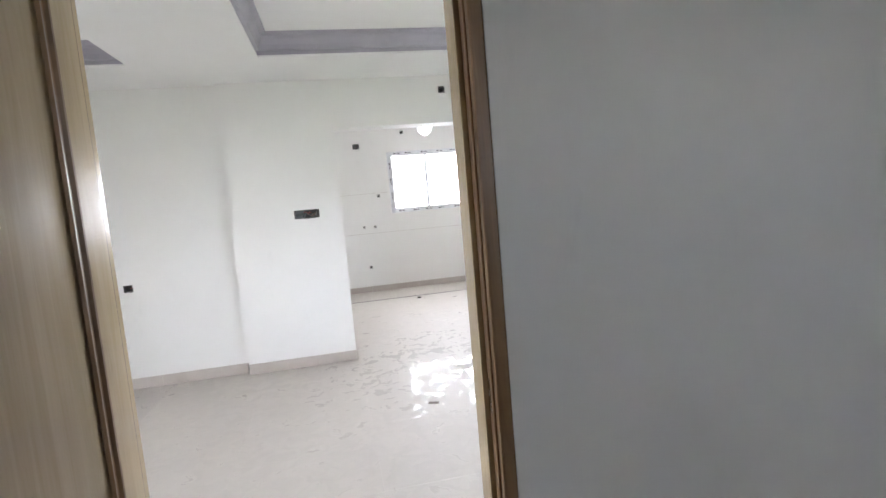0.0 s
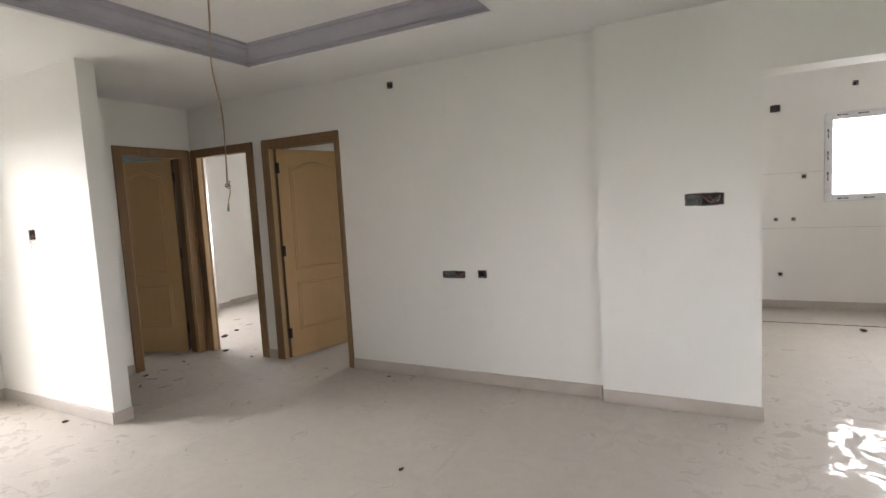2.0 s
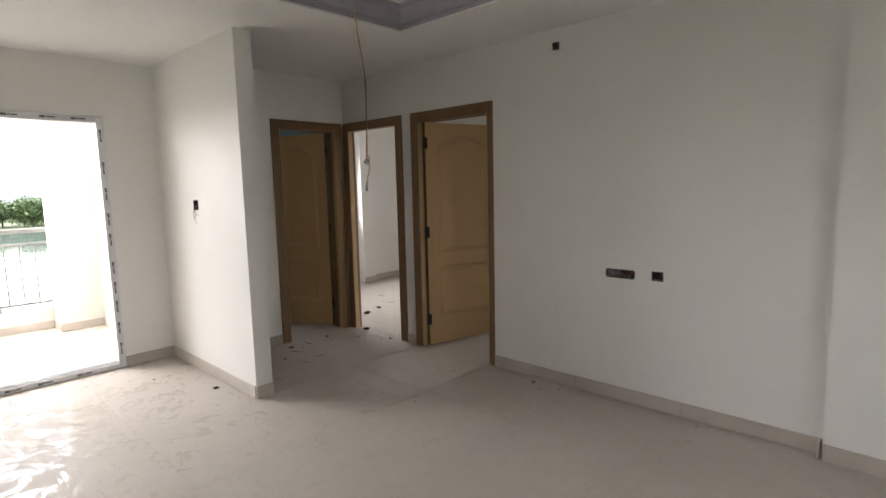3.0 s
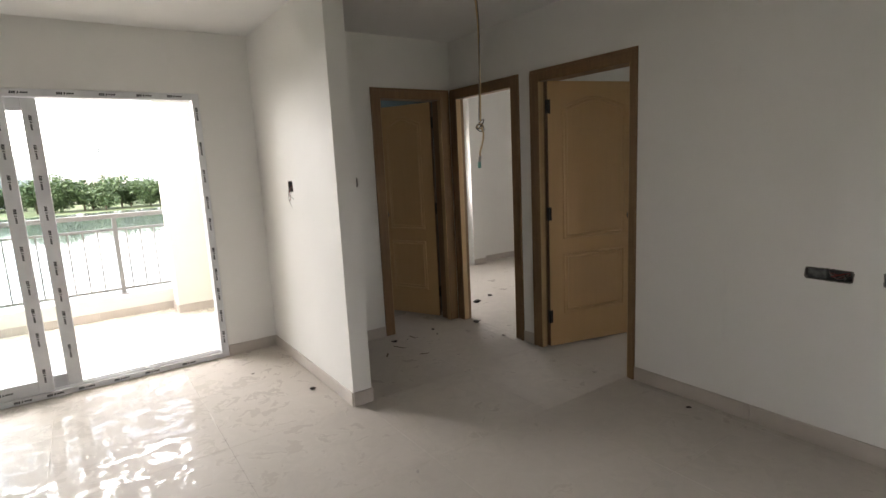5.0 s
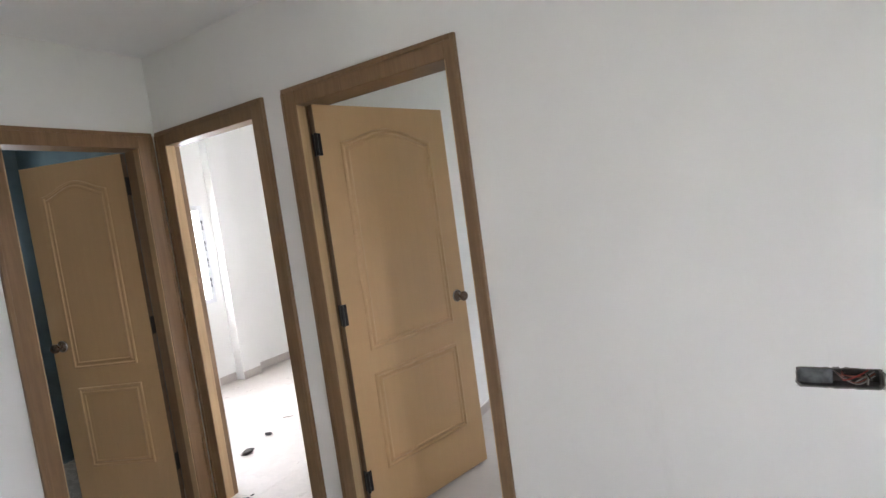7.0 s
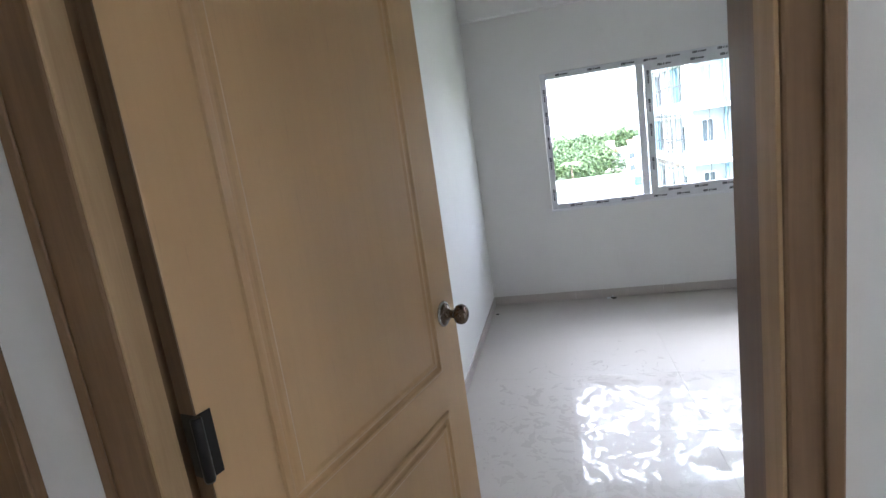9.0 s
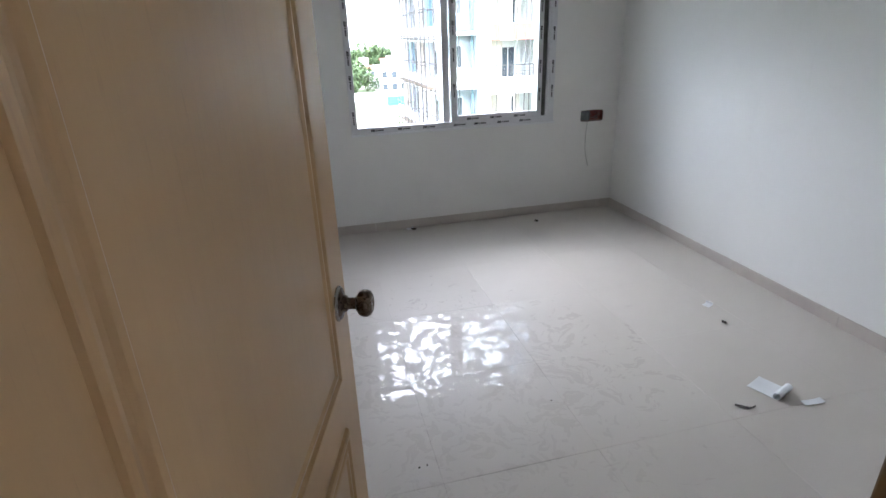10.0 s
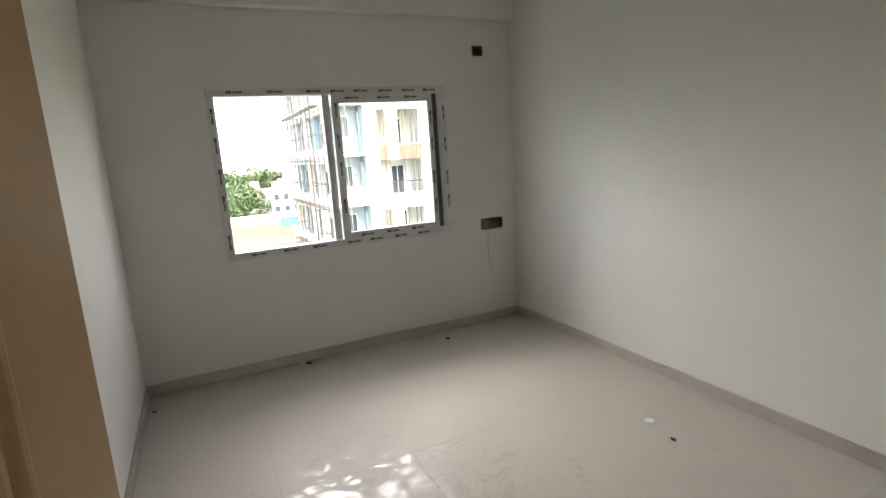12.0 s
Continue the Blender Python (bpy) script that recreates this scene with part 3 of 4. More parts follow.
part("bead", box(1.587, 1.858, 0, 1.5925, 1.872, 2.035, 0.002, 2), WOOD, j)
part("strike_plate", box(1.5905, 1.876, 0.92, 1.5922, 1.9, 1.0, 0.0005, 1), STEEL, j, "small steel strike plate")
part("head", box(0.866, 1.812, 2.035, 1.592, 1.858, 2.099, 0.004, 2), WOOD, entry)

door_leaf("door_3", "open tan moulded panel door with arched panel", 0.802, 2.015, SKIN, pose(-2.538, 5.634, 0, 0, 0, 74.5), stile=0.12)
door_leaf("door_1", "ajar tan moulded panel door to a dark bathroom", 0.63, 2.015, SKIN, pose(PASS - 0.155, 5.502, 0, 0, 0, -156), stile=0.115)
door_leaf("entry_door", "open varnished beige door with a moulded panel", 0.70, 2.015, HALLSKIN, pose(0.851, 1.792, 0, 0, 0, -91), stile=0.088, bead=WOOD)


# ---- windows and the sliding door ----
def printed_marks(runs, parent, seed):
    """Rows of slanted print along bars; runs: (x0, z0, x1, z1, y)."""
    rnd = random.Random(seed)
    bm = bmesh.new()
    for x0, z0, x1, z1, y in runs:
        way = Vector((x1 - x0, z1 - z0))
        length = way.length
        way.normalize()
        side = Vector((-way.y, way.x))
        s = rnd.uniform(0.03, 0.12)
        while s + 0.11 < length:
            for k, (o, w, t) in enumerate(((0.0, 0.034, 0.017), (0.04, 0.010, 0.015), (0.055, 0.042, 0.011))):
                n = 3 if k != 1 else 1
                for j in range(n):
                    a = s + o + j * w / n
                    p = [Vector((x0, z0)) + way * (a + da) + side * (dz + rnd.uniform(-0.0006, 0.0006)) for da, dz in ((0, -t / 2), (w / n - 0.002, -t / 2), (w / n + 0.001, t / 2), (0.003, t / 2))]
                    lo = [bm.verts.new((q.x, y, q.y)) for q in p]
                    hi = [bm.verts.new((q.x, y - 0.0006, q.y)) for q in p]
                    bm.faces.new(hi)
                    for e in range(4):
                        bm.faces.new((lo[e], lo[(e + 1) % 4], hi[(e + 1) % 4], hi[e]))
            s += rnd.uniform(0.16, 0.26)
    bmesh.ops.recalc_face_normals(bm, faces=bm.faces[:])
    return part("printed_marks", bm, INK, parent, "rows of small black print on protective film")


def bars(parent, name, x0, z0, x1, z1, w, y0, y1, material, bottom=None):
    """Four mitre-butted bars round a rectangle."""
    out = []
    b = bottom or w
    for bx in ((x0, z0, x0 + w, z1), (x1 - w, z0, x1, z1), (x0 + w, z1 - w, x1 - w, z1), (x0 + w, z0, x1 - w, z0 + b)):
        out.append(part(name, box(bx[0], y0, bx[1], bx[2], y1, bx[3], 0.003, 2), material, parent))
    return out


def pane(parent, x0, z0, x1, z1, y, material=None):
    ob = part("pane", box(x0, y, z0, x1, y + 0.005, z1), material or GLASS, parent, "clear glass pane" if material is None else "frosted white glass pane")
    ob.visible_shadow = False
    return ob


# bedroom window
win = tagged(thing("window_1", "white uPVC sliding window with printed protective film", "window", m=pose(0, FAR, 0)), kind="structure")
bars(win, "frame", -2.068, 0.787, -0.427, 1.873, 0.046, -0.008, 0.075, FILM)
part("sill", box(-2.075, -0.022, 0.772, -0.42, 0.0, 0.788, 0.003, 2), UPVC, win, "thin white sill")
part("sash", box(-1.346, 0.02, 0.833, -1.292, 0.05, 1.827, 0.003, 2), FILM, win)
part("sash", box(-1.288, -0.004, 0.82, -1.234, 0.018, 1.84, 0.003, 2), FILM, win)
for bx in ((-0.575, 0.82, -0.535, 1.84), (-1.234, 1.77, -0.575, 1.84), (-1.234, 0.82, -0.575, 0.878)):
    part("sash", box(bx[0], -0.004, bx[1], bx[2], 0.018, bx[3], 0.003, 2), FILM, win)
# Dark material gives this strip of track its shade.
part("sash_edge", box(-0.533, 0.006, 0.833, -0.498, 0.03, 1.827, 0.002, 1), GIBOX, win, "sash track coloured dark for its shade")
part("stop_bar", box(-0.497, -0.003, 0.833, -0.474, 0.03, 1.827, 0.002, 1), FILM, win)
pane(win, -1.236, 0.876, -0.573, 1.772, 0.006)
pane(win, -1.29, 0.84, -0.50, 1.82, 0.04)
printed_marks([(-2.0, 1.851, -0.48, 1.851, -0.0085), (-1.22, 1.805, -0.58, 1.805, -0.0045), (-2.0, 0.809, -0.48, 0.809, -0.0085), (-1.22, 0.849, -0.56, 0.849, -0.0045),
               (-2.046, 1.82, -2.046, 0.83, -0.0085), (-0.449, 1.82, -0.449, 0.83, -0.0085), (-1.261, 1.82, -1.261, 0.85, -0.0045), (-0.555, 1.82, -0.555, 0.85, -0.0045)], win, 3)

# kitchen window
win = tagged(thing("window_2", "white uPVC kitchen window with frosted glass", "window", m=pose(0, KIT, 0)), kind="structure")
bars(win, "frame", 2.182, 1.212, 3.403, 2.168, 0.075, -0.008, 0.07, FILM)
part("mullion", box(2.765, -0.005, 1.287, 2.81, 0.05, 2.093, 0.003, 2), UPVC, win)
pane(win, 2.257, 1.287, 2.765, 2.093, 0.02, FROST)
pane(win, 2.81, 1.287, 3.328, 2.093, 0.02, FROST)
printed_marks([(2.2, 2.14, 3.38, 2.14, -0.0085), (2.2, 1.24, 3.38, 1.24, -0.0085), (2.212, 2.1, 2.212, 1.28, -0.0085), (3.372, 2.1, 3.372, 1.28, -0.0085)], win, 5)

# second bedroom window, set in the far side wall
win = tagged(thing("window_3", "white uPVC window of the second bedroom", "window", m=pose(-5.70, 6.20, 0, 0, 0, 90)), kind="structure")
bars(win, "frame", 0.002, 0.852, 0.998, 1.848, 0.05, -0.008, 0.07, FILM)
part("mullion", box(0.475, -0.004, 0.902, 0.525, 0.05, 1.798, 0.003, 2), UPVC, win)
pane(win, 0.05, 0.9, 0.475, 1.8, 0.02)
printed_marks([(0.03, 1.8, 0.03, 0.9, -0.0085), (0.5, 1.8, 0.5, 0.9, -0.0045), (0.972, 1.8, 0.972, 0.9, -0.0085)], win, 7)

# balcony sliding door; local x runs along world y
door = tagged(thing("balcony_door", "white uPVC sliding balcony door slid open, with printed film", "door", m=pose(BAL, 0, 0, 0, 0, 90)), kind="structure")
bars(door, "frame", 1.703, 0.002, 3.597, 2.067, 0.05, -0.008, 0.10, FILM, bottom=0.04)
part("track", box(1.75, 0.015, 0.04, 3.55, 0.022, 0.055), UPVC, door)
part("track", box(1.75, 0.06, 0.04, 3.55, 0.067, 0.055), UPVC, door)
for x1, y0 in ((2.45, -0.002), (2.612, 0.05)):
    x0 = x1 - 0.92 if x1 > 2.5 else 1.755
    sash = part("sash", box(x1 - 0.085, y0, 0.045, x1, y0 + 0.034, 2.015, 0.004, 2), FILM, door)
    for bx in ((x0, 0.045, x0 + 0.085, 2.015), (x0 + 0.085, 1.935, x1 - 0.085, 2.015), (x0 + 0.085, 0.045, x1 - 0.085, 0.135)):
        part("sash_bar", box(bx[0], y0 + 0.001, bx[1], bx[2], y0 + 0.033, bx[3], 0.003, 2), FILM, sash)
    pane(sash, x0 + 0.08, 0.13, x1 - 0.08, 1.94, y0 + 0.015)
printed_marks([(1.76, 2.043, 3.55, 2.043, -0.0085), (1.76, 0.022, 3.55, 0.022, -0.0085), (3.572, 2.0, 3.572, 0.06, -0.0085), (2.408, 1.95, 2.408, 0.1, -0.0025),
               (2.568, 1.95, 2.568, 0.1, 0.0495), (1.85, 0.09, 2.36, 0.09, -0.0025), (1.85, 1.975, 2.36, 1.975, -0.0025)], door, 9)


# ---- balcony ----
structure("balcony_floor_slab", box(-6.5, 0.5, -0.2, BAL - 0.13, 4.2, -0.012), CREAM, "balcony slab", "floor")
structure("balcony_kerb", box(-6.45, 0.5, -0.012, -6.25, 4.2, 0.23, 0.006, 2), CREAM, "cream painted balcony kerb", "kerb")
structure("balcony_pillar", box(-6.24, 3.50, -0.012, -5.95, 4.2, 2.75, 0.006, 2), CREAM, "cream painted balcony pillar", "pillar")
structure("balcony_side_wall", box(-5.95, 3.90, -0.012, BAL - 0.13, 4.03, 2.75), CREAM, "cream balcony side wall", "wall")
structure("balcony_side_wall_far", box(-6.25, 0.5, -0.012, BAL - 0.13, 0.62, 2.75), CREAM, "cream balcony side wall", "wall")
structure("balcony_ceiling", box(-6.5, 0.5, 2.75, BAL - 0.13, 4.2, 2.9), CEIL, "slab over the balcony", "ceiling")
skirting([(-6.25, 3.50, -6.25, 0.62, 0.085), (-5.95, 3.89, -5.95, 3.50, 0.085), (-5.95, 3.50, -6.24, 3.50, 0.085)], "baseboard_balcony", "beige tile skirting along the balcony kerb")

rail = thing("balcony_railing", "pale painted metal railing on the balcony kerb", "railing", m=pose(-6.35, 0, 0))
part("top_rail", box(-0.03, 0.62, 1.055, 0.03, 3.52, 1.103, 0.006, 2), RAIL, rail)
part("mid_rail", box(-0.015, 0.62, 0.922, 0.015, 3.52, 0.948, 0.004, 1), RAIL, rail)
part("bottom_rail", box(-0.015, 0.62, 0.275, 0.015, 3.52, 0.30, 0.004, 1), RAIL, rail)
for y in (0.66, 1.79, 3.04):
    p = part("post", box(-0.022, y - 0.022, 0.235, 0.022, y + 0.022, 1.056, 0.004, 1), RAIL, rail)
    part("base_plate", box(-0.05, y - 0.05, 0.231, 0.05, y + 0.05, 0.242, 0.002, 1), RAIL, p)
y = 0.79
while y < 3.5:
    if min(abs(y - q) for q in (0.66, 1.79, 3.04)) > 0.06:
        part("baluster", box(-0.007, y - 0.007, 0.299, 0.007, y + 0.007, 0.923), RAIL, rail)
    y += 0.1305


# ---- switch boxes and holes in the walls ----
def jagged_rim(w, h, rnd, grow=0.006):
    """A thin ragged ring of chipped cement round a cut-out."""
    bm = bmesh.new()
    inner, outer = [], []
    n = 40
    for k in range(n):
        a = 2 * math.pi * k / n
        c, s = math.cos(a), math.sin(a)
        f = 1 / max(abs(c) / (w / 2), abs(s) / (h / 2))
        e = grow * rnd.uniform(0.15, 1.0)
        inner.append(bm.verts.new((c * f * 0.985, -0.0008, s * f * 0.97)))
        outer.append(bm.verts.new((c * (f + e), -0.0006, s * (f + e))))
    back = [bm.verts.new((v.co.x, 0.02, v.co.z)) for v in inner]
    for k in range(n):
        q = (k + 1) % n
        bm.faces.new((inner[k], outer[k], outer[q], inner[q]))
        bm.faces.new((inner[k], inner[q], back[q], back[k]))
    bmesh.ops.recalc_face_normals(bm, faces=bm.faces[:])
    return bm


def switch_box(w, h, m, seed, label, wires=4, hang=0.0, fill=None, group="open switch boxes"):
    """An open box let into a wall; local y runs into the wall."""
    rnd = random.Random(seed)
    root = thing("switch_box", label, "switch box", group, m)
    bm = bmesh.new()
    x, z, d = w / 2 - 0.002, h / 2 - 0.002, 0.048
    brick_of(bm, -x, d - 0.002, -z, x, d, z)
    for b in ((-x, 0.004, -z, x, d - 0.002, -z + 0.002), (-x, 0.004, z - 0.002, x, d - 0.002, z), (-x, 0.004, -z + 0.002, -x + 0.002, d - 0.002, z - 0.002), (x - 0.002, 0.004, -z + 0.002, x, d - 0.002, z - 0.002)):
        brick_of(bm, *b)
    part("box", bm, fill or GIBOX, root)
    part("rim", jagged_rim(w, h, rnd), CUT, root, "chipped cement edge")
    if w > 0.15:
        bm = box(-x + 0.003, 0.012, -z + 0.003, -x * 0.12, 0.044, z * 0.85, 0.006, 2)
        bmesh.ops.subdivide_edges(bm, edges=bm.edges[:], cuts=2)
        for v in bm.verts:
            v.co.y += 0.008 * noise.noise(v.co * 45 + Vector((seed, 0, 0)))
            v.co.z += 0.003 * noise.noise(v.co * 70)
        part("cement_smear", bm, SMEAR, root, "grey lump of dried cement in the box")
        for k in range(3):
            pts = [(-x * 0.1, 0.03, z * 0.5), (x * (0.1 + 0.1 * k), 0.008, -z * (0.1 + 0.2 * k)), (x * 0.45, 0.004, -z * (0.65 - 0.2 * k)), (x * 0.85, 0.02, z * (0.1 + 0.25 * k))]
            part("wire", tube(smooth_line(pts), 0.0016, 6), (WHITEWIRE, COPPER, WHITEWIRE)[k], root)
    for k in range(wires):
        mat = (DARKWIRE, REDWIRE, WHITEWIRE, COPPER)[k % 4]
        a, b = rnd.uniform(-x * 0.2, x * 0.8), rnd.uniform(-x * 0.4, x * 0.85)
        pts = [(a, d - 0.004, rnd.uniform(-z, z) * 0.6), (a * 0.6 + b * 0.4, 0.012, rnd.uniform(-z, z) * 0.7), (b, 0.006, rnd.uniform(-z, z) * 0.7), (b, d - 0.006, rnd.uniform(-z, z) * 0.5)]
        part("wire", tube(smooth_line(pts), 0.0022, 6), mat, root)
    if hang:
        for k, (dx, ln, mat) in enumerate(((-0.2, 1.0, WHITEWIRE), (0.05, 0.62, REDWIRE), (0.3, 0.45, WHITEWIRE))):
            if hang > 0.2 and k:
                continue
            n = hang * ln
            pts = [(dx * w, 0.03, 0), (dx * w, -0.006, -z * 0.6), (dx * w - 0.012, -0.012, -z - 0.3 * n), (dx * w - 0.006 - 0.2 * n * (k == 2), -0.008, -z - 0.65 * n), (dx * w + 0.03 * (1 if k != 1 else -1), -0.006, -z - n)]
            part("loose_wire", tube(smooth_line(pts), 0.0016, 6), mat, root)
    return root


def pipe_end(r, m, seed, label, material=None):
    """A round conduit mouth in a wall."""
    root = thing("conduit_mouth", label, "conduit", "conduit mouths in the walls", m)
    prof = [(0.05, r * 0.8), (0.002, r * 0.8), (-0.003, r * 0.86), (-0.003, r), (0.05, r)]
    bm = bmesh.new()
    n = 20
    rings = [[bm.verts.new((q * math.cos(2 * math.pi * k / n), y, q * math.sin(2 * math.pi * k / n))) for k in range(n)] for y, q in prof]
    for a, b in zip(rings, rings[1:]):
        for k in range(n):
            bm.faces.new((a[k], a[(k + 1) % n], b[(k + 1) % n], b[k]))
    bmesh.ops.recalc_face_normals(bm, faces=bm.faces[:])
    part("pipe", bm, material or GIBOX, root)
    part("rim", jagged_rim(r * 2.05, r * 2.05, random.Random(seed), 0.005), CUT, root, "chipped cement edge")
    part("plug", box(-r * 0.6, 0.03, -r * 0.6, r * 0.6, 0.04, r * 0.6, 0.004, 1), DARKWIRE, root)
    return root


switch_box(0.196, 0.056, pose(-0.724, A, 0.860), 1, "long open switch box with loose wires in the white wall", 5)
switch_box(0.068, 0.056, pose(-0.480, A, 0.866), 2, "small open switch box in the white wall", 2)
switch_box(0.211, 0.074, pose(1.0515, PIL, 1.365), 3, "long open switch box with tangled wires in the pier", 6)
switch_box(0.090, 0.074, pose(-3.43, STUB, 1.355), 4, "small open switch box with wires hanging out", 3, hang=0.11)
switch_box(0.080, 0.070, pose(PASS, 4.592, 1.343, 0, 0, 90), 5, "small open switch box beside the bathroom door", 3)
switch_box(0.198, 0.088, pose(-0.073, FAR, 0.804), 6, "reddish open switch box with a thin hanging wire", 3, hang=0.38, fill=COPPER)
switch_box(0.087, 0.072, pose(-0.1265, FAR, 2.132), 7, "square hole near the bedroom ceiling", 2)
switch_box(0.095, 0.075, pose(1.7195, KIT, 2.2825), 8, "small open switch box high on the kitchen wall", 2)
switch_box(0.200, 0.075, pose(3.727, KIT, 1.3905), 9, "open switch box beside the kitchen window with hanging wires", 4, hang=0.14)
pipe_end(0.024, pose(-1.213, A, 2.395), 11, "round conduit hole high on the long wall")
pipe_end(0.027, pose(2.354, PIL, 2.384), 12, "round conduit hole on the lintel")
for k, (x, z, r) in enumerate(((2.445, 2.46, 0.024), (3.715, 2.457, 0.024), (1.996, 1.502, 0.02), (1.729, 1.027, 0.017), (1.899, 1.025, 0.017), (1.775, 0.392, 0.019))):
    pipe_end(r, pose(x, KIT, z), 20 + k, "small pipe mouth in the kitchen wall", STEEL if k in (1, 3, 4) else None)

# pencilled chase lines on the kitchen wall
bm = bmesh.new()
for x0, z0, x1, z1 in ((1.36, 1.56, 2.175, 1.548), (1.40, 0.965, 3.85, 0.925), (3.5, 1.56, 3.93, 1.565)):
    brick_of(bm, x0, KIT - 0.0022, min(z0, z1) - 0.002, x1, KIT - 0.0004, min(z0, z1) + 0.0015)
structure("chase_lines", bm, SKIRT, "thin grey plaster lines on the kitchen wall", "trim")
bm = bmesh.new()
brick_of(bm, 3.99, 7.994, 0.916, 4.165, 7.9985, 1.575)
structure("plaster_patch", bm, plain("grey_plaster_patch", (0.58, 0.55, 0.52), 0.8), "grey patch of fresh plaster on the kitchen shaft", "trim")

# hanging ceiling wire
wire = thing("ceiling_fan_wire", "tan and black wire pair hanging knotted from the ceiling", "wire", m=pose(-1.165, 3.878, 0))
run = [(0.0, -0.01, 2.68), (-0.005, -0.012, 2.45), (-0.022, -0.016, 2.2), (-0.004, 0.006, 1.95), (0.0, 0.006, 1.75), (0.003, 0.0, 1.60)]
part("tan_wire", tube(smooth_line(run, 8), 0.003), YELLOW, wire)
line = smooth_line(run, 8)
part("black_wire", tube([p + Vector((0.005 * math.cos(2.2 * p.z * 3), 0.005 * math.sin(2.2 * p.z * 3), 0)) for p in line], 0.0017), DARKWIRE, wire)
for q, (mat, size, lean) in enumerate(((DARKWIRE, 0.016, 0.9), (YELLOW, 0.009, -0.6), (DARKWIRE, 0.012, -0.8))):
    loop = [(size * math.cos(a), 0.6 * size * math.sin(a + q), 1.59 + size * (0.9 * math.sin(a) + 0.3 * lean * math.cos(a)) - 0.006 * q) for a in (2 * math.pi * k / 20 for k in range(21))]
    part("knot_loop", tube(loop, 0.0018 if mat is DARKWIRE else 0.0026), mat, wire)
tail = [(0.003, 0.0, 1.59), (0.012, 0.003, 1.56), (0.01, 0.0, 1.53), (-0.002, -0.002, 1.50), (-0.005, 0.0, 1.485)]
part("wire_tail", tube(smooth_line(tail), 0.003), YELLOW, wire)
part("bare_end", tube(smooth_line([(-0.005, 0, 1.487), (-0.008, 0, 1.475), (-0.010, 0, 1.466)]), 0.005), WHITEWIRE, wire, "stripped pale wire end")
part("tape", tube(smooth_line([(-0.0095, 0, 1.468), (-0.0115, 0.001, 1.457), (-0.013, 0.002, 1.447)]), 0.0062), TEAL, wire, "green insulating tape")


# ---- rubbish on the floors ----
def crumb(x, y, size, material, name, label, category, seed, z=0.0, flat=0.45, long=1.6):
    rnd = random.Random(seed)
    bm = bmesh.new()
    bmesh.ops.create_icosphere(bm, subdivisions=2, radius=size / 2)
    for v in bm.verts:
        f = 1 + 0.5 * (noise.noise(v.co * (5 / size) + Vector((seed, 0, 0))))
        v.co = Vector((v.co.x * f * long, v.co.y * f, (v.co.z * f * flat)))
    low = min(v.co.z for v in bm.verts)
    bmesh.ops.translate(bm, verts=bm.verts[:], vec=(0, 0, -low))
    ob = part(name, bm, material)
    ob.matrix_world = pose(x, y, z, 0, 0, rnd.uniform(0, 180))
    return tagged(ob, label, category, "rubbish on the floor")


for k, (x, y, s, dark) in enumerate(((-0.41, 4.21, 0.022, 1), (-3.06, 3.885, 0.03, 1), (-0.19, 5.51, 0.03, 0), (-3.45, 5.61, 0.045, 1), (-2.006, 5.499, 0.025, 0), (-1.324, 5.487, 0.02, 1),
                                     (-1.787, 3.918, 0.018, 0), (-3.618, 3.64, 0.016, 1), (-3.99, 6.057, 0.06, 1), (-4.09, 6.32, 0.04, 1), (-3.50, 4.78, 0.03, 1), (2.64, 4.28, 0.03, 1), (2.72, 4.45, 0.012, 0),
                                     (2.35, 8.06, 0.05, 1), (3.38, 8.8, 0.06, 1), (-3.3, 5.4, 0.03, 0), (-3.0, 5.55, 0.03, 0), (-3.55, 5.2, 0.025, 1), (-2.9, 5.0, 0.02, 0),
                                     (-2.12, 6.885, 0.007, 1), (-2.09, 6.89, 0.006, 1), (-0.63, 9.268, 0.03, 1), (-2.6, 9.2, 0.018, 1), (-0.356, 7.433, 0.022, 1), (-1.5, 7.1, 0.006, 1))):
    crumb(x, y, s, SOIL if dark else DUST, "debris_crumb", "dark crumb of building rubbish on the tiles" if dark else "pale crumb of plaster on the tiles", "debris", 40 + k)


rnd = random.Random(31)
for k in range(10):
    x, y = rnd.uniform(-3.6, -2.75), rnd.uniform(4.75, 6.0)
    crumb(x, y, rnd.uniform(0.008, 0.022), SOIL if k % 3 else DUST, "debris_crumb", "small crumb of building dirt in the passage", "debris", 110 + k, flat=0.3, long=rnd.uniform(1.2, 2.6))


def curl(length, width, turn, m, name, label, material=None):
    """A strip of film curled up at one end."""
    bm = bmesh.new()
    rows = []
    n = 26
    x = z = 0.0
    ang = 0.0
    for k in range(n + 1):
        up = (-math.sin(ang) * 0.0012, math.cos(ang) * 0.0012)
        rows.append([bm.verts.new((x + h * up[0], s * width / 2, z + h * up[1])) for s, h in ((-1, 1), (1, 1), (1, 0), (-1, 0))])
        ang = 0.0 if k < n * 0.55 else turn * (k - n * 0.55) / (n * 0.45)
        x += math.cos(ang) * length / n
        z += math.sin(ang) * length / n
    for a, b in zip(rows, rows[1:]):
        for k in range(4):
            bm.faces.new((a[k], b[k], b[(k + 1) % 4], a[(k + 1) % 4]))
    bm.faces.new(rows[0])
    bm.faces.new(rows[-1][::-1])
    bmesh.ops.recalc_face_normals(bm, faces=bm.faces[:])
    low = min(v.co.z for v in bm.verts)
    bmesh.ops.translate(bm, verts=bm.verts[:], vec=(0, 0, 0.0008 - low))
    ob = part(name, bm, material or PAPER)
    ob.matrix_world = m
    return tagged(ob, label, "scrap", "rubbish on the floor")


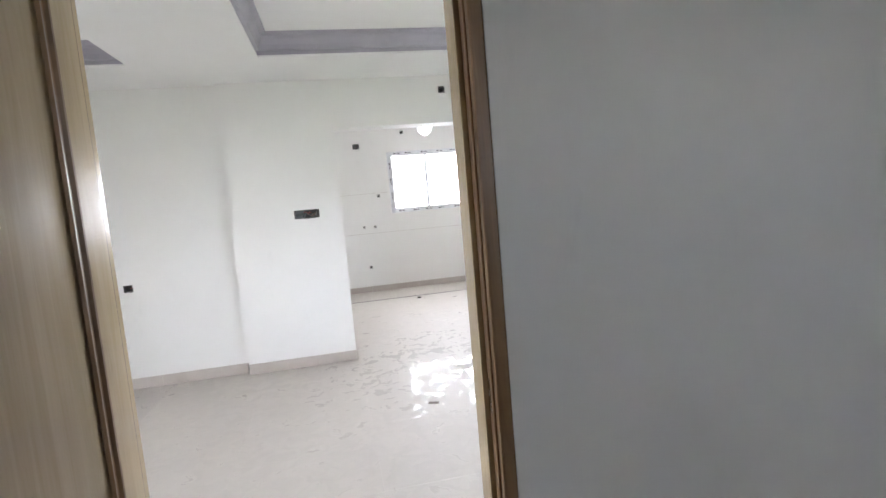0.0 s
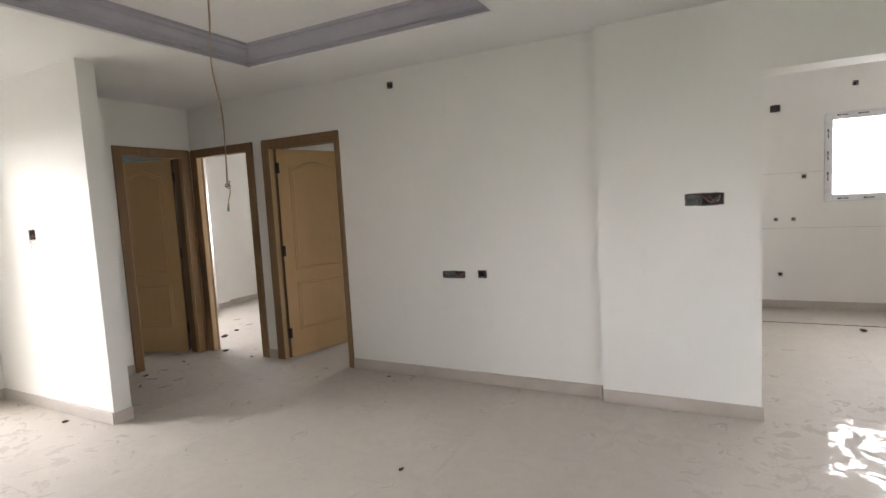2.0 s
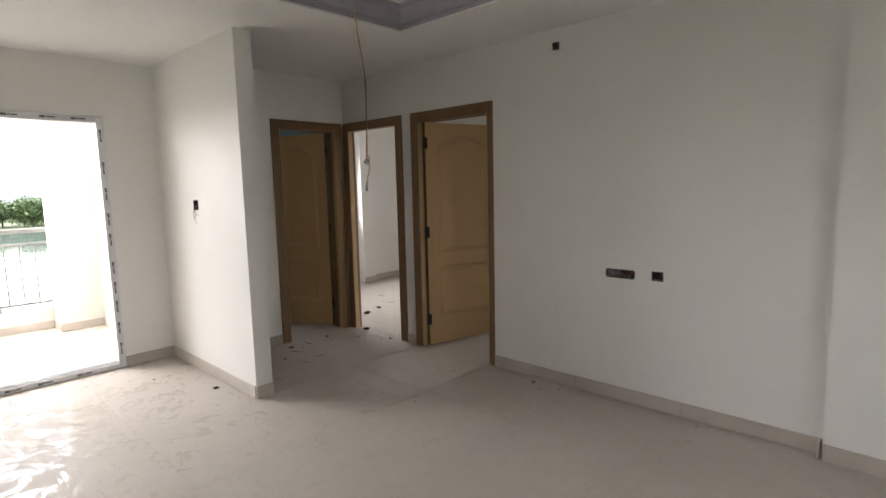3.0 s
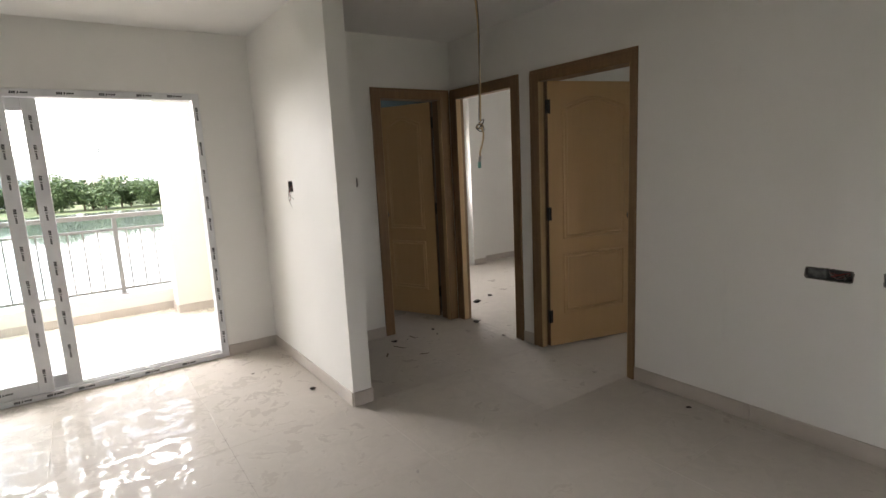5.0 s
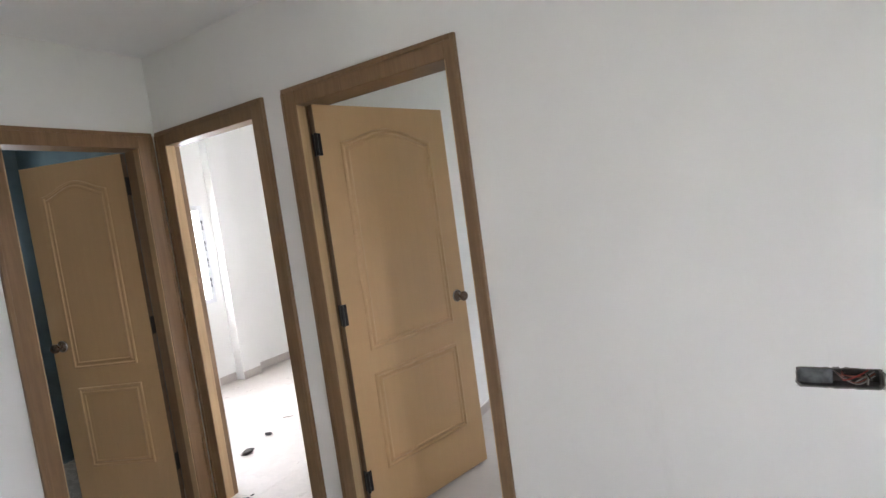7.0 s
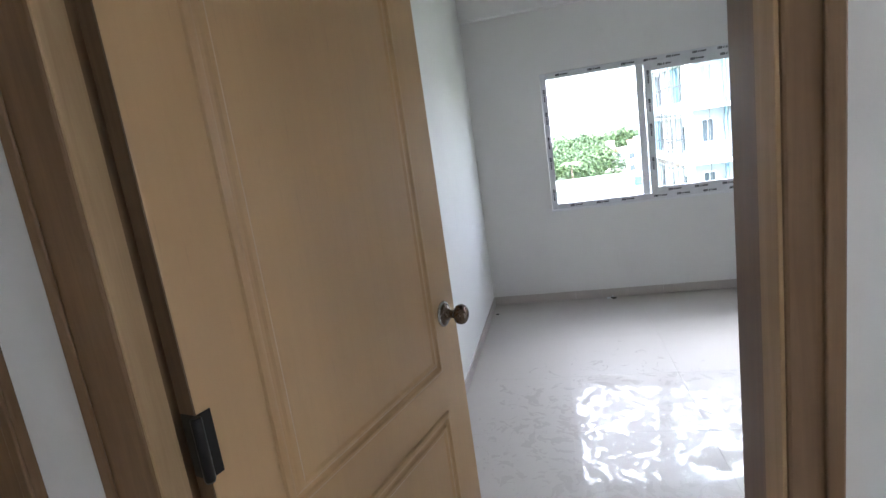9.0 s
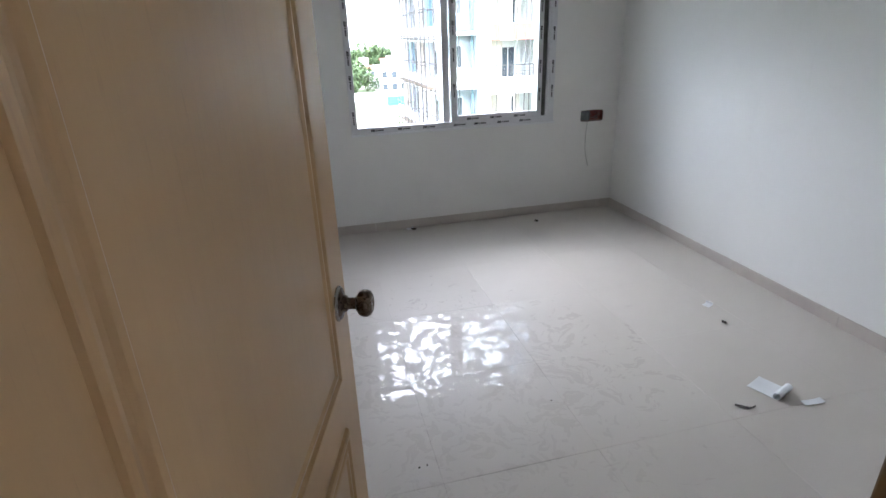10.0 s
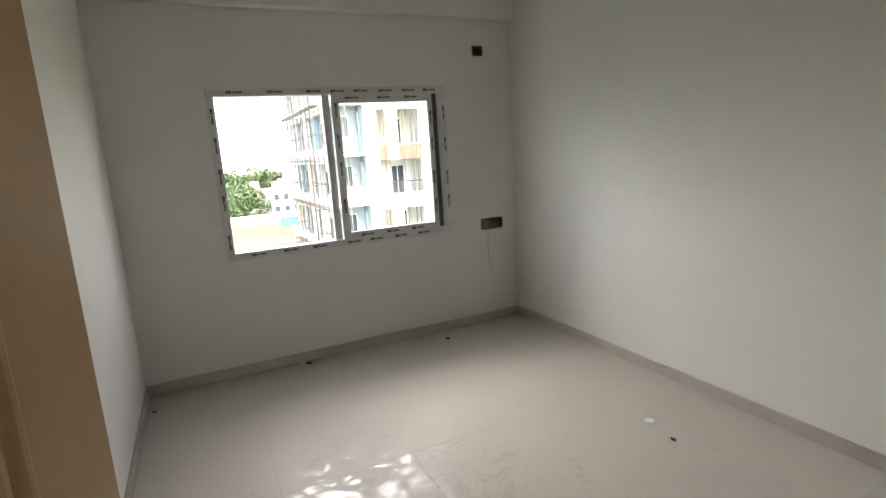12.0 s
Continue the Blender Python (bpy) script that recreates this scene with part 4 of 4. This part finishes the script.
curl(0.21, 0.11, 6.2, pose(-0.60, 6.97, 0.003, 0, 0, -68), "film_scrap", "white protective film sheet with its end curled into a roll")
curl(0.09, 0.03, 0.3, pose(-0.52, 6.79, 0.003, 0, 0, -5), "film_scrap", "narrow flat tail of white film")
curl(0.055, 0.04, 2.4, pose(-0.33, 7.61, 0.003, 0, 0, 20), "film_scrap", "small curled film scrap, dark underneath")
curl(0.08, 0.012, 1.2, pose(-0.79, 6.86, 0.003, 0, 0, -40), "film_scrap", "thin dark curled sliver of film", SOIL)
curl(0.07, 0.04, 2.6, pose(-1.70, 9.425, 0.003, 0, 0, 10), "film_scrap", "small curled scrap at the skirting")
crumb(-1.65, 9.40, 0.032, SOIL, "debris_crumb", "dark crumb at the skirting", "debris", 77)

for x, y, a, n in ((-3.42, 4.72, 20, 0.15), (-3.30, 4.60, -35, 0.10), (-3.12, 4.78, 60, 0.08), (-3.55, 4.95, 5, 0.12), (-4.25, 6.6, 30, 0.09)):
    curl(n, 0.014, 0.5, pose(x, y, 0.001, 0, 0, a), "dirt_sliver", "thin dark sliver of dirt on the dusty tiles", BROWNDIRT)

bm = box(0, -0.02, 0, 0.235, 0.02, 0.018, 0.003, 1)
for v in bm.verts:
    v.co.y += 0.012 * noise.noise(v.co * 14)
ob = part("wood_offcut", bm, WOODSCRAP)
ob.matrix_world = pose(3.15, 5.23, 0, 0, 0, -44)
tagged(ob, "grey weathered wooden offcut lying on the tiles", "offcut", "rubbish on the floor")
bm = box(0, -0.012, 0, 0.075, 0.012, 0.008, 0.002, 1)
ob = part("wood_offcut", bm, WOODSCRAP)
ob.matrix_world = pose(1.79, 4.25, 0, 0, 0, -20)
tagged(ob, "small wooden chip lying on the tiles", "offcut", "rubbish on the floor")

structure("kitchen_border_strip", (lambda b: (brick_of(b, BED_R + 0.14, 8.265, -0.01, 3.46, 8.29, 0.0015), brick_of(b, 3.46, PIL + 0.25, -0.01, 3.485, 8.29, 0.0015), b)[2])(bmesh.new()), GRANITE, "thin dark granite strip let into the kitchen floor", "floor")


# ---- outside ----
GROUND = -10.0
GRASS = plain("rough_green_ground", (0.10, 0.13, 0.05), 0.95, vary=0.45, scale=0.6)
WATER = plain("still_lake_water", (0.10, 0.13, 0.11), 0.03, vary=0.1, scale=0.05)
LEAF = leafy("mixed_green_leaves", (0.035, 0.07, 0.025), (0.09, 0.13, 0.045))
PALM = leafy("palm_leaves", (0.08, 0.13, 0.04), (0.16, 0.22, 0.08))
BARK = plain("brown_bark", (0.12, 0.09, 0.06), 0.9, vary=0.3)
RENDER = plain("white_house_render", (0.78, 0.77, 0.74), 0.8, vary=0.08, scale=2)
BEIGE = plain("beige_render", (0.62, 0.55, 0.46), 0.8, vary=0.1, scale=2)
REDWALL = plain("brick_red_render", (0.42, 0.13, 0.09), 0.8, vary=0.1, scale=2)
BLUEWALL = plain("teal_blue_render", (0.17, 0.27, 0.33), 0.7, vary=0.1, scale=2)
GREYWALL = plain("grey_render", (0.36, 0.38, 0.40), 0.8, vary=0.1, scale=2)
ROOF = plain("red_roof_tile", (0.48, 0.16, 0.11), 0.8)
DARKGLASS = plain("dark_window_glass", (0.05, 0.06, 0.07), 0.1)
# Paler than DARKGLASS: distance haze is put into the far windows' colour.
PALEGLASS = plain("haze_paled_window_glass", (0.42, 0.46, 0.50), 0.15)
PIPE = plain("scaffold_pipe", (0.11, 0.10, 0.095), 0.6, 0.2)
SHEET = plain("blue_tarpaulin", (0.05, 0.32, 0.50), 0.6)

bm = bmesh.new()
bm.faces.new([bm.verts.new(p) for p in ((-2500, -2500, GROUND), (2500, -2500, GROUND), (2500, 2500, GROUND), (-2500, 2500, GROUND))])
structure("ground", bm, GRASS, "rough green ground round the building", "ground")
bm = bmesh.new()
shore = [bm.verts.new((-45 + 3 * math.sin(k * 0.9), -400 + 60 * k, GROUND + 0.12)) for k in range(14)]
far = [bm.verts.new((-225 - 10 * math.sin(k * 0.8) - (40 if k < 6 else 0), -400 + 60 * k, GROUND + 0.12)) for k in range(14)]
for k in range(13):
    bm.faces.new((shore[k], shore[k + 1], far[k + 1], far[k]))
structure("water", bm, WATER, "still lake below the balcony", "lake")


def crown_mesh(radius, height, leaves, seed):
    """Many small leaf clumps on an uneven crown with gaps."""
    rnd = random.Random(seed)
    verts, faces = [], []
    lobes = [(Vector((rnd.uniform(-0.6, 0.6) * radius, rnd.uniform(-0.6, 0.6) * radius, height * rnd.uniform(0.28, 0.82))), radius * rnd.uniform(0.4, 0.62)) for _ in range(13)]
    for _ in range(leaves):
        c, r = rnd.choice(lobes)
        p = c + Vector((rnd.gauss(0, 1), rnd.gauss(0, 1), rnd.gauss(0, 0.8))).normalized() * r * rnd.uniform(0.55, 1.05)
        s = radius * rnd.uniform(0.05, 0.11)
        turn = Euler((rnd.uniform(-1, 1), rnd.uniform(-1, 1), rnd.uniform(0, 6.3))).to_matrix()
        base = len(verts)
        for q in ((-1, 0, 0), (0, -0.5, 0.1), (1, 0, 0), (0, 0.5, -0.1)):
            verts.append(p + turn @ Vector(q) * s)
        faces.append((base, base + 1, base + 2, base + 3))
    me = bpy.data.meshes.new("crown")
    me.from_pydata(verts, [], faces)
    me.materials.append(LEAF)
    return me


def trunk_bm(height, r):
    bm = tube([(0, 0, -0.3), (0.05, 0.02, height * 0.3), (-0.04, 0.05, height * 0.62)], r, 7)
    for a in range(4):
        t = tube([(-0.02, 0.03, height * (0.38 + 0.05 * a)), (0.22 * height * math.cos(a * 1.7), 0.22 * height * math.sin(a * 1.7), height * 0.68)], r * 0.45, 5)
        me = bpy.data.meshes.new("limb")
        t.to_mesh(me)
        t.free()
        bm.from_mesh(me)
        bpy.data.meshes.remove(me)
    return bm


def make_tree(height, radius, seed, leaves=2600):
    root = thing("tree", "broad green tree with an uneven leafy crown", "tree", "trees beyond the flat")
    part("trunk", trunk_bm(height, 0.12 + height * 0.012), BARK, root)
    c = new("crown", crown_mesh(radius, height, leaves, seed))
    c.parent = root
    return root


kinds = [make_tree(7.5, 5.0, 1), make_tree(9.0, 5.5, 2), make_tree(6.0, 4.4, 3)]
rnd = random.Random(12)
spots = []
for k in range(34):                                   # far shore of the lake
    y = -70 + 4.6 * k + rnd.uniform(-1.5, 1.5)
    spots.append((-233 - rnd.uniform(0, 14) - (35 if y < -12 else 0), y, rnd.uniform(1.1, 1.75)))
for k in range(30):                                   # behind the houses
    spots.append((-30 + 2.6 * k + rnd.uniform(-2, 2), 178 + rnd.uniform(-14, 14), rnd.uniform(0.9, 1.25)))
for x, y, s in ((0.5, 122, 0.8), (4.0, 126, 0.9), (8.5, 131, 0.9), (-3, 128, 1.0), (-7, 124, 1.0), (2, 119, 0.7)):
    spots.append((x, y, s))
for k, (x, y, s) in enumerate(spots):
    m = pose(x, y, GROUND, 0, 0, rnd.uniform(0, 360)) @ Matrix.Scale(s, 4)
    src = kinds[k % 3]
    if k < 3:
        src.matrix_basis = m
    else:
        c = copy_thing(src, pose(0, 0, 0))
        c.matrix_basis = m


def palm(x, y, h, seed):
    rnd = random.Random(seed)
    root = thing("palm_tree", "green palm with long drooping fronds", "palm", "palms outside the window", pose(x, y, GROUND))
    part("trunk", tube([(0, 0, -0.2), (0.1, 0, h * 0.5), (0.05, 0.1, h)], 0.16, 8), BARK, root)
    for k in range(13):
        a = k * 2.4
        bm = bmesh.new()
        rows = []
        for j in range(9):
            t = j / 8
            r, z = 2.6 * t, h + 1.3 * t - 2.2 * t * t * rnd.uniform(0.7, 1.1)
            wd = 0.42 * math.sin(math.pi * min(1, 0.12 + t * 0.9))
            c, s = math.cos(a), math.sin(a)
            rows.append([bm.verts.new((r * c - o * wd * s, r * s + o * wd * c, z - abs(o) * wd * 0.5)) for o in (-1, 0, 1)])
        for p, q in zip(rows, rows[1:]):
            for o in (0, 1):
                bm.faces.new((p[o], p[o + 1], q[o + 1], q[o]))
        part("frond", bm, PALM, root)


palm(4.6, 66, 2.2, 1)
palm(6.0, 70, 1.8, 2)
palm(1.0, 112, 5.0, 3)


def house(name, label, x0, y0, x1, y1, h, wall_mat, storeys, face="-y", columns=4, roof=None, group="houses beyond the flat", glazing=None):
    """A block with windows on the face that looks this way."""
    root = thing(name, label, "building", group, pose((x0 + x1) / 2, (y0 + y1) / 2, GROUND))
    w, d = (x1 - x0) / 2, (y1 - y0) / 2
    part("wall", box(-w, -d, 0, w, d, h), wall_mat, root)
    rf = part("roof", box(-w - 0.3, -d - 0.3, h + 0.01, w + 0.3, d + 0.3, h + 0.5, 0.05, 1), roof or wall_mat, root)
    part("stair_head", box(-w * 0.4, -d * 0.4, h + 0.51, w * 0.1, d * 0.3, h + 2.6), wall_mat, rf)
    step = h / storeys
    me = bpy.data.meshes.new("window")
    span = 2 * (w if face == "-y" else d) / columns
    if face == "-y":
        b = box(-span * 0.27, -0.06, 0, span * 0.27, 0.1, step * 0.5)
    else:
        b = box(-0.1, -span * 0.27, 0, 0.06, span * 0.27, step * 0.5)
    b.to_mesh(me)
    b.free()
    me.materials.append(glazing or DARKGLASS)
    for i in range(columns):
        for j in range(storeys):
            o = new("window", me)
            o.parent = root
            o.location = (-w + span * (i + 0.5), -d, step * (j + 0.28)) if face == "-y" else (w, -d + span * (i + 0.5), step * (j + 0.28))
    for j in range(1, storeys):
        z = step * j
        part("floor_band", box(-w - 0.12, -d - 0.12, z - 0.12, w + 0.12, d + 0.12, z + 0.12), RENDER, root)
    return root


# town across the lake
rnd = random.Random(5)
y = -95.0
k = 0
while y < 62:
    wide = rnd.uniform(11, 22)
    st = rnd.choice((3, 4, 4, 5, 5)) if y < 0 else rnd.choice((3, 3, 4, 5))
    x = -300 - rnd.uniform(0, 40)
    house("apartment_building", "pale far apartment block across the lake", x - 12, y, x, y + wide, st * 3.15, (RENDER, BEIGE, RENDER, GREYWALL)[k % 4], st, "+x", max(3, int(wide / 3.4)), group="town across the lake", glazing=PALEGLASS)
    y += wide + rnd.uniform(0.5, 5)
    k += 1
for y, h, w in ((17, 36, 7), (29, 34, 5), (21, 38, 5)):
    house("tower_block", "tall pale far tower under construction", -520, y, -500, y + w, h, RENDER, 18, "+x", 4, group="far towers", glazing=PALEGLASS)

house("white_house", "white low house with a red roof edge", 8.8, 142, 16.5, 152, 4.6, RENDER, 2, "-y", 4, ROOF)
house("white_house", "white low house behind a compound wall", 13.5, 128, 22, 138, 5.2, RENDER, 2, "-y", 4)
house("white_house", "white low house with a red roof", 18, 150, 27, 160, 6.0, RENDER, 2, "-y", 4, ROOF)
structure("compound_wall", box(-30, 111, GROUND, 20, 111.3, GROUND + 1.9), RENDER, "long white compound wall", "wall")
ob = part("tarpaulin_shed", box(11.8, 105, GROUND, 15, 107, GROUND + 1.5, 0.1, 2), SHEET)
tagged(ob, "bright blue tarpaulin covered shed", "shed")
structure("road", box(-40, 84, GROUND - 0.1, 20, 88, GROUND + 0.05), plain("sandy_track", (0.42, 0.36, 0.28), 0.95), "pale sandy track across the grass", "road")


# ---- apartment block under construction beside the flat ----
NX, NY, FX, FY = 5.4, 37.3, 24.0, 54.0
STOREY = 3.06
BLOCK_TOP = 8.1 + 5 * STOREY
block = thing("apartment_block", "apartment block under construction with white, red and blue panels", "building", m=pose(NX, NY, GROUND))
part("core", box(0.62, 2.9, 0, FX - NX, FY - NY, BLOCK_TOP), RENDER, block)


def railing(x0, x1, y, z):
    rl = part("balcony_rail", box(x0, y - 0.03, z + 0.66, x1, y + 0.03, z + 0.72), PIPE, block)
    for q in range(3):
        part("rail_bar", box(x0, y - 0.012, z + 0.16 + 0.15 * q, x1, y + 0.012, z + 0.185 + 0.15 * q), PIPE, rl)
    for q in range(5):
        x = x0 + (x1 - x0 - 0.04) * q / 4
        part("rail_post", box(x, y - 0.02, z + 0.01, x + 0.04, y + 0.02, z + 0.655), PIPE, rl)


for k in range(-2, 5):
    z = 8.1 + STOREY * k
    top = z + STOREY
    red = k % 2
    # end facing the flat: recess, balconies, next bay
    part("floor_slab", box(0.3, 0.02, z + 0.35, 11.5, 2.88, z + 0.55), RENDER, block)
    part("recess_band", box(0.3, 0.85, z + 0.62, 2.5, 1.08, z + 1.5), BLUEWALL if red else RENDER, block)
    part("recess_wall", box(0.3, 1.5, z + 0.56, 2.5, 1.7, top + 0.34), GREYWALL, block)
    rw = part("recess_window", box(1.05, 1.42, z + 1.5, 1.75, 1.49, z + 2.85), RENDER, block)
    part("pane", box(1.11, 1.39, z + 1.56, 1.38, 1.415, z + 2.79), DARKGLASS, rw)
    part("pane", box(1.42, 1.39, z + 1.56, 1.69, 1.415, z + 2.79), DARKGLASS, rw)
    part("recess_side", box(2.3, 0.0, z + 0.56, 2.5, 1.49, top + 0.34), GREYWALL, block)
    part("recess_pipe", tube([(2.15, 0.6, z), (2.15, 0.6, top - 0.01)], 0.055, 7), BLUEWALL, block)
    band = part("balcony_front", box(2.98, -0.35, z, 5.85, -0.15, z + 0.9), REDWALL if red else RENDER, block)
    part("coping", box(2.97, -0.38, z + 0.905, 5.86, -0.12, z + 0.95), RENDER, band)
    if not red:
        railing(3.0, 5.85, -0.25, z + 0.955)
    part("balcony_back", box(2.98, 2.2, z + 0.56, 5.9, 2.4, top + 0.34), BEIGE if red else RENDER, block)
    bd = part("balcony_door", box(4.5, 2.08, z + 0.56, 5.5, 2.19, z + 2.7), RENDER, block)
    part("pane", box(4.58, 2.04, z + 0.66, 4.97, 2.075, z + 2.6), DARKGLASS, bd)
    part("pane", box(5.03, 2.04, z + 0.66, 5.42, 2.075, z + 2.6), DARKGLASS, bd)
    part("balcony_side", box(2.96, 0.1, z + 0.56, 3.1, 2.19, top + 0.34), RENDER if red else GREYWALL, block)
    part("pier", box(3.55, -0.48 if red else 1.2, z + (0.0 if red else 0.56), 4.3, -0.39 if red else 1.5, top - 0.01), BEIGE, block)
    part("next_bay_wall", box(6.3, 0.5, z + 0.56, 11.5, 0.7, top + 0.34), RENDER if red else GREYWALL, block)
    part("next_bay_band", box(6.3, -0.2, z, 11.5, 0.0, z + 0.9), RENDER, block)
    part("next_bay_window", box(7.2, 0.42, z + 1.2, 8.8, 0.49, z + 2.6), DARKGLASS, block)
    # long side: bands, infill panels and window openings behind the poles
    part("parapet", box(0.0, 0.3, z, 0.22, FY - NY, z + 0.9), RENDER, block)
    for j in range(5):
        y = 0.5 + 3.2 * j
        mat = (RENDER, GREYWALL, BEIGE, BLUEWALL, RENDER, GREYWALL, RENDER)[(j + 2 * k) % 7]
        part("side_panel", box(0.3, y + 0.15, z + 0.92, 0.5, y + 1.6, top - 0.02), mat, block)
        sw = part("side_window", box(0.5, y + 1.75, z + 1.0, 0.6, y + 2.9, z + 2.6), GREYWALL, block)
        part("pane", box(0.46, y + 1.85, z + 1.1, 0.495, y + 2.8, z + 2.5), DARKGLASS, sw)
for x0, x1 in ((2.52, 2.94), (5.88, 6.28)):
    part("corner_column", box(x0, -0.55, 0, x1, 0.0, BLOCK_TOP), RENDER, block)
part("corner_column", box(0.0, 0.0, 0, 0.28, 0.28, BLOCK_TOP), RENDER, block)

scaffold = thing("scaffolding", "bare pole scaffolding along the unfinished block", "scaffolding", m=pose(NX, NY, GROUND))
rnd = random.Random(8)
for k in range(9):
    for off in (-0.25, -0.85):
        y = 0.3 + 1.35 * k
        lean = rnd.uniform(-0.1, 0.1)
        part("upright", tube([(off, y, 0), (off + lean, y + lean, BLOCK_TOP)], 0.03, 5), PIPE, scaffold)
for k in range(16):
    z = 0.9 + 1.5 * k
    for off in (-0.25, -0.85):
        part("ledger", tube([(off, -0.3, z + rnd.uniform(-0.1, 0.1)), (off, 11.6, z + rnd.uniform(-0.1, 0.1))], 0.027, 5), PIPE, scaffold)
    if k % 2:
        part("plank", box(-0.8, 0.0, z + 0.14, -0.3, 11, z + 0.19), BARK, scaffold)
    for y in (0.3, 4.35, 8.4):
        part("transom", tube([(-1.1, y, z + 0.05), (0.0, y, z + 0.05)], 0.025, 5), PIPE, scaffold)
for x in (0.9, 2.2, 3.2, 4.45, 5.0, 5.3, 6.6):
    part("upright", tube([(x, -0.8, 0), (x + 0.06, -0.85, BLOCK_TOP)], 0.025, 5), PIPE, scaffold)

bm = bmesh.new()
ring = [[bm.verts.new((700 * math.cos(a), 700 * math.sin(a), z)) for z in (GROUND - 2, 14 + 5 * noise.noise((3 * math.cos(a), 3 * math.sin(a), 0)))] for a in (2 * math.pi * k / 96 for k in range(96))]
for a, c in zip(ring, ring[1:] + ring[:1]):
    bm.faces.new((a[0], a[1], c[1], c[0]))
# Bright horizon haze is put in as this self-glowing ring.
HAZE, nt, b = hsv_nodes("glowing_horizon_haze")
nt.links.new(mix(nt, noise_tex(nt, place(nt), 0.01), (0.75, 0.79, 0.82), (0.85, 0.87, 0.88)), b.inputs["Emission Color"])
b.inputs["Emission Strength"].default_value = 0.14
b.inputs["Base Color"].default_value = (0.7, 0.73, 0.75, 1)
structure("backdrop", bm, HAZE, "glowing ring painted as a pale hazy skyline", "skyline")


# ---- floors: slabs below, tiles as pieces ----
def tiles(name, rects, pitch_x, pitch_y, x_at, y_at, material, label, gap=0.0009):
    root = structure(name, (lambda b: ([brick_of(b, r[0], r[1], -0.06, r[2], r[3], -0.0025) for r in rects], b)[1])(bmesh.new()), GROUT, label, "floor")
    made = {}
    for x0, y0, x1, y1 in rects:
        i = math.floor((x0 - x_at) / pitch_x)
        while x_at + i * pitch_x < x1 - 1e-4:
            j = math.floor((y0 - y_at) / pitch_y)
            while y_at + j * pitch_y < y1 - 1e-4:
                a, b = max(x0, x_at + i * pitch_x), min(x1, x_at + (i + 1) * pitch_x)
                c, d = max(y0, y_at + j * pitch_y), min(y1, y_at + (j + 1) * pitch_y)
                j += 1
                if b - a < 0.012 or d - c < 0.012:
                    continue
                w, l = round(b - a - gap, 4), round(d - c - gap, 4)
                if (w, l) not in made:
                    me = bpy.data.meshes.new("tile")
                    bm = box(0, 0, -0.01, w, l, 0, 0.0006, 1)
                    bm.to_mesh(me)
                    bm.free()
                    me.materials.append(material)
                    made[w, l] = me
                t = new("tile", made[w, l])
                t.parent = root
                t.location = (a + gap / 2, c + gap / 2, 0)
            i += 1
    return root


tiles("floor", [(BAL, 1.30, RIGHT, PIL), (BAL, PIL, 0.416, A), (0.45, -1.6, RIGHT, 1.30), (1.355, PIL, 3.155, PIL + 0.23)], 0.803, 0.803, -2.63, 2.444, TILE, "dusty polished cream tile floor with bright trodden patches")
tiles("floor_kitchen", [(BED_R + 0.13, PIL + 0.23, 4.6, KIT)], 0.803, 0.803, -2.63, 2.444, TILE, "polished cream kitchen tile floor")
tiles("floor_bedroom", [(BED_L, A, BED_R, FAR)], 0.6, 0.6, -2.652, 7.39, TILE_BED, "swept polished cream bedroom tile floor", gap=0.0005)
tiles("floor_spare", [(-5.7, A, BED_L - 0.1, FAR)], 0.803, 0.803, -2.63, 2.444, TILE, "dusty cream tile floor of the second bedroom")
tiles("floor_bath", [(-5.37, STUB + 0.13, BAL, A)], 0.3, 0.3, PASS, STUB + 0.13, TILE_BALCONY, "dusty grey-beige bathroom tile floor")
tiles("floor_balcony", [(-6.25, 0.62, BAL, 3.9)], 0.803, 0.803, -2.63, 2.444, TILE_BALCONY, "cream balcony tile floor with shiny patches")
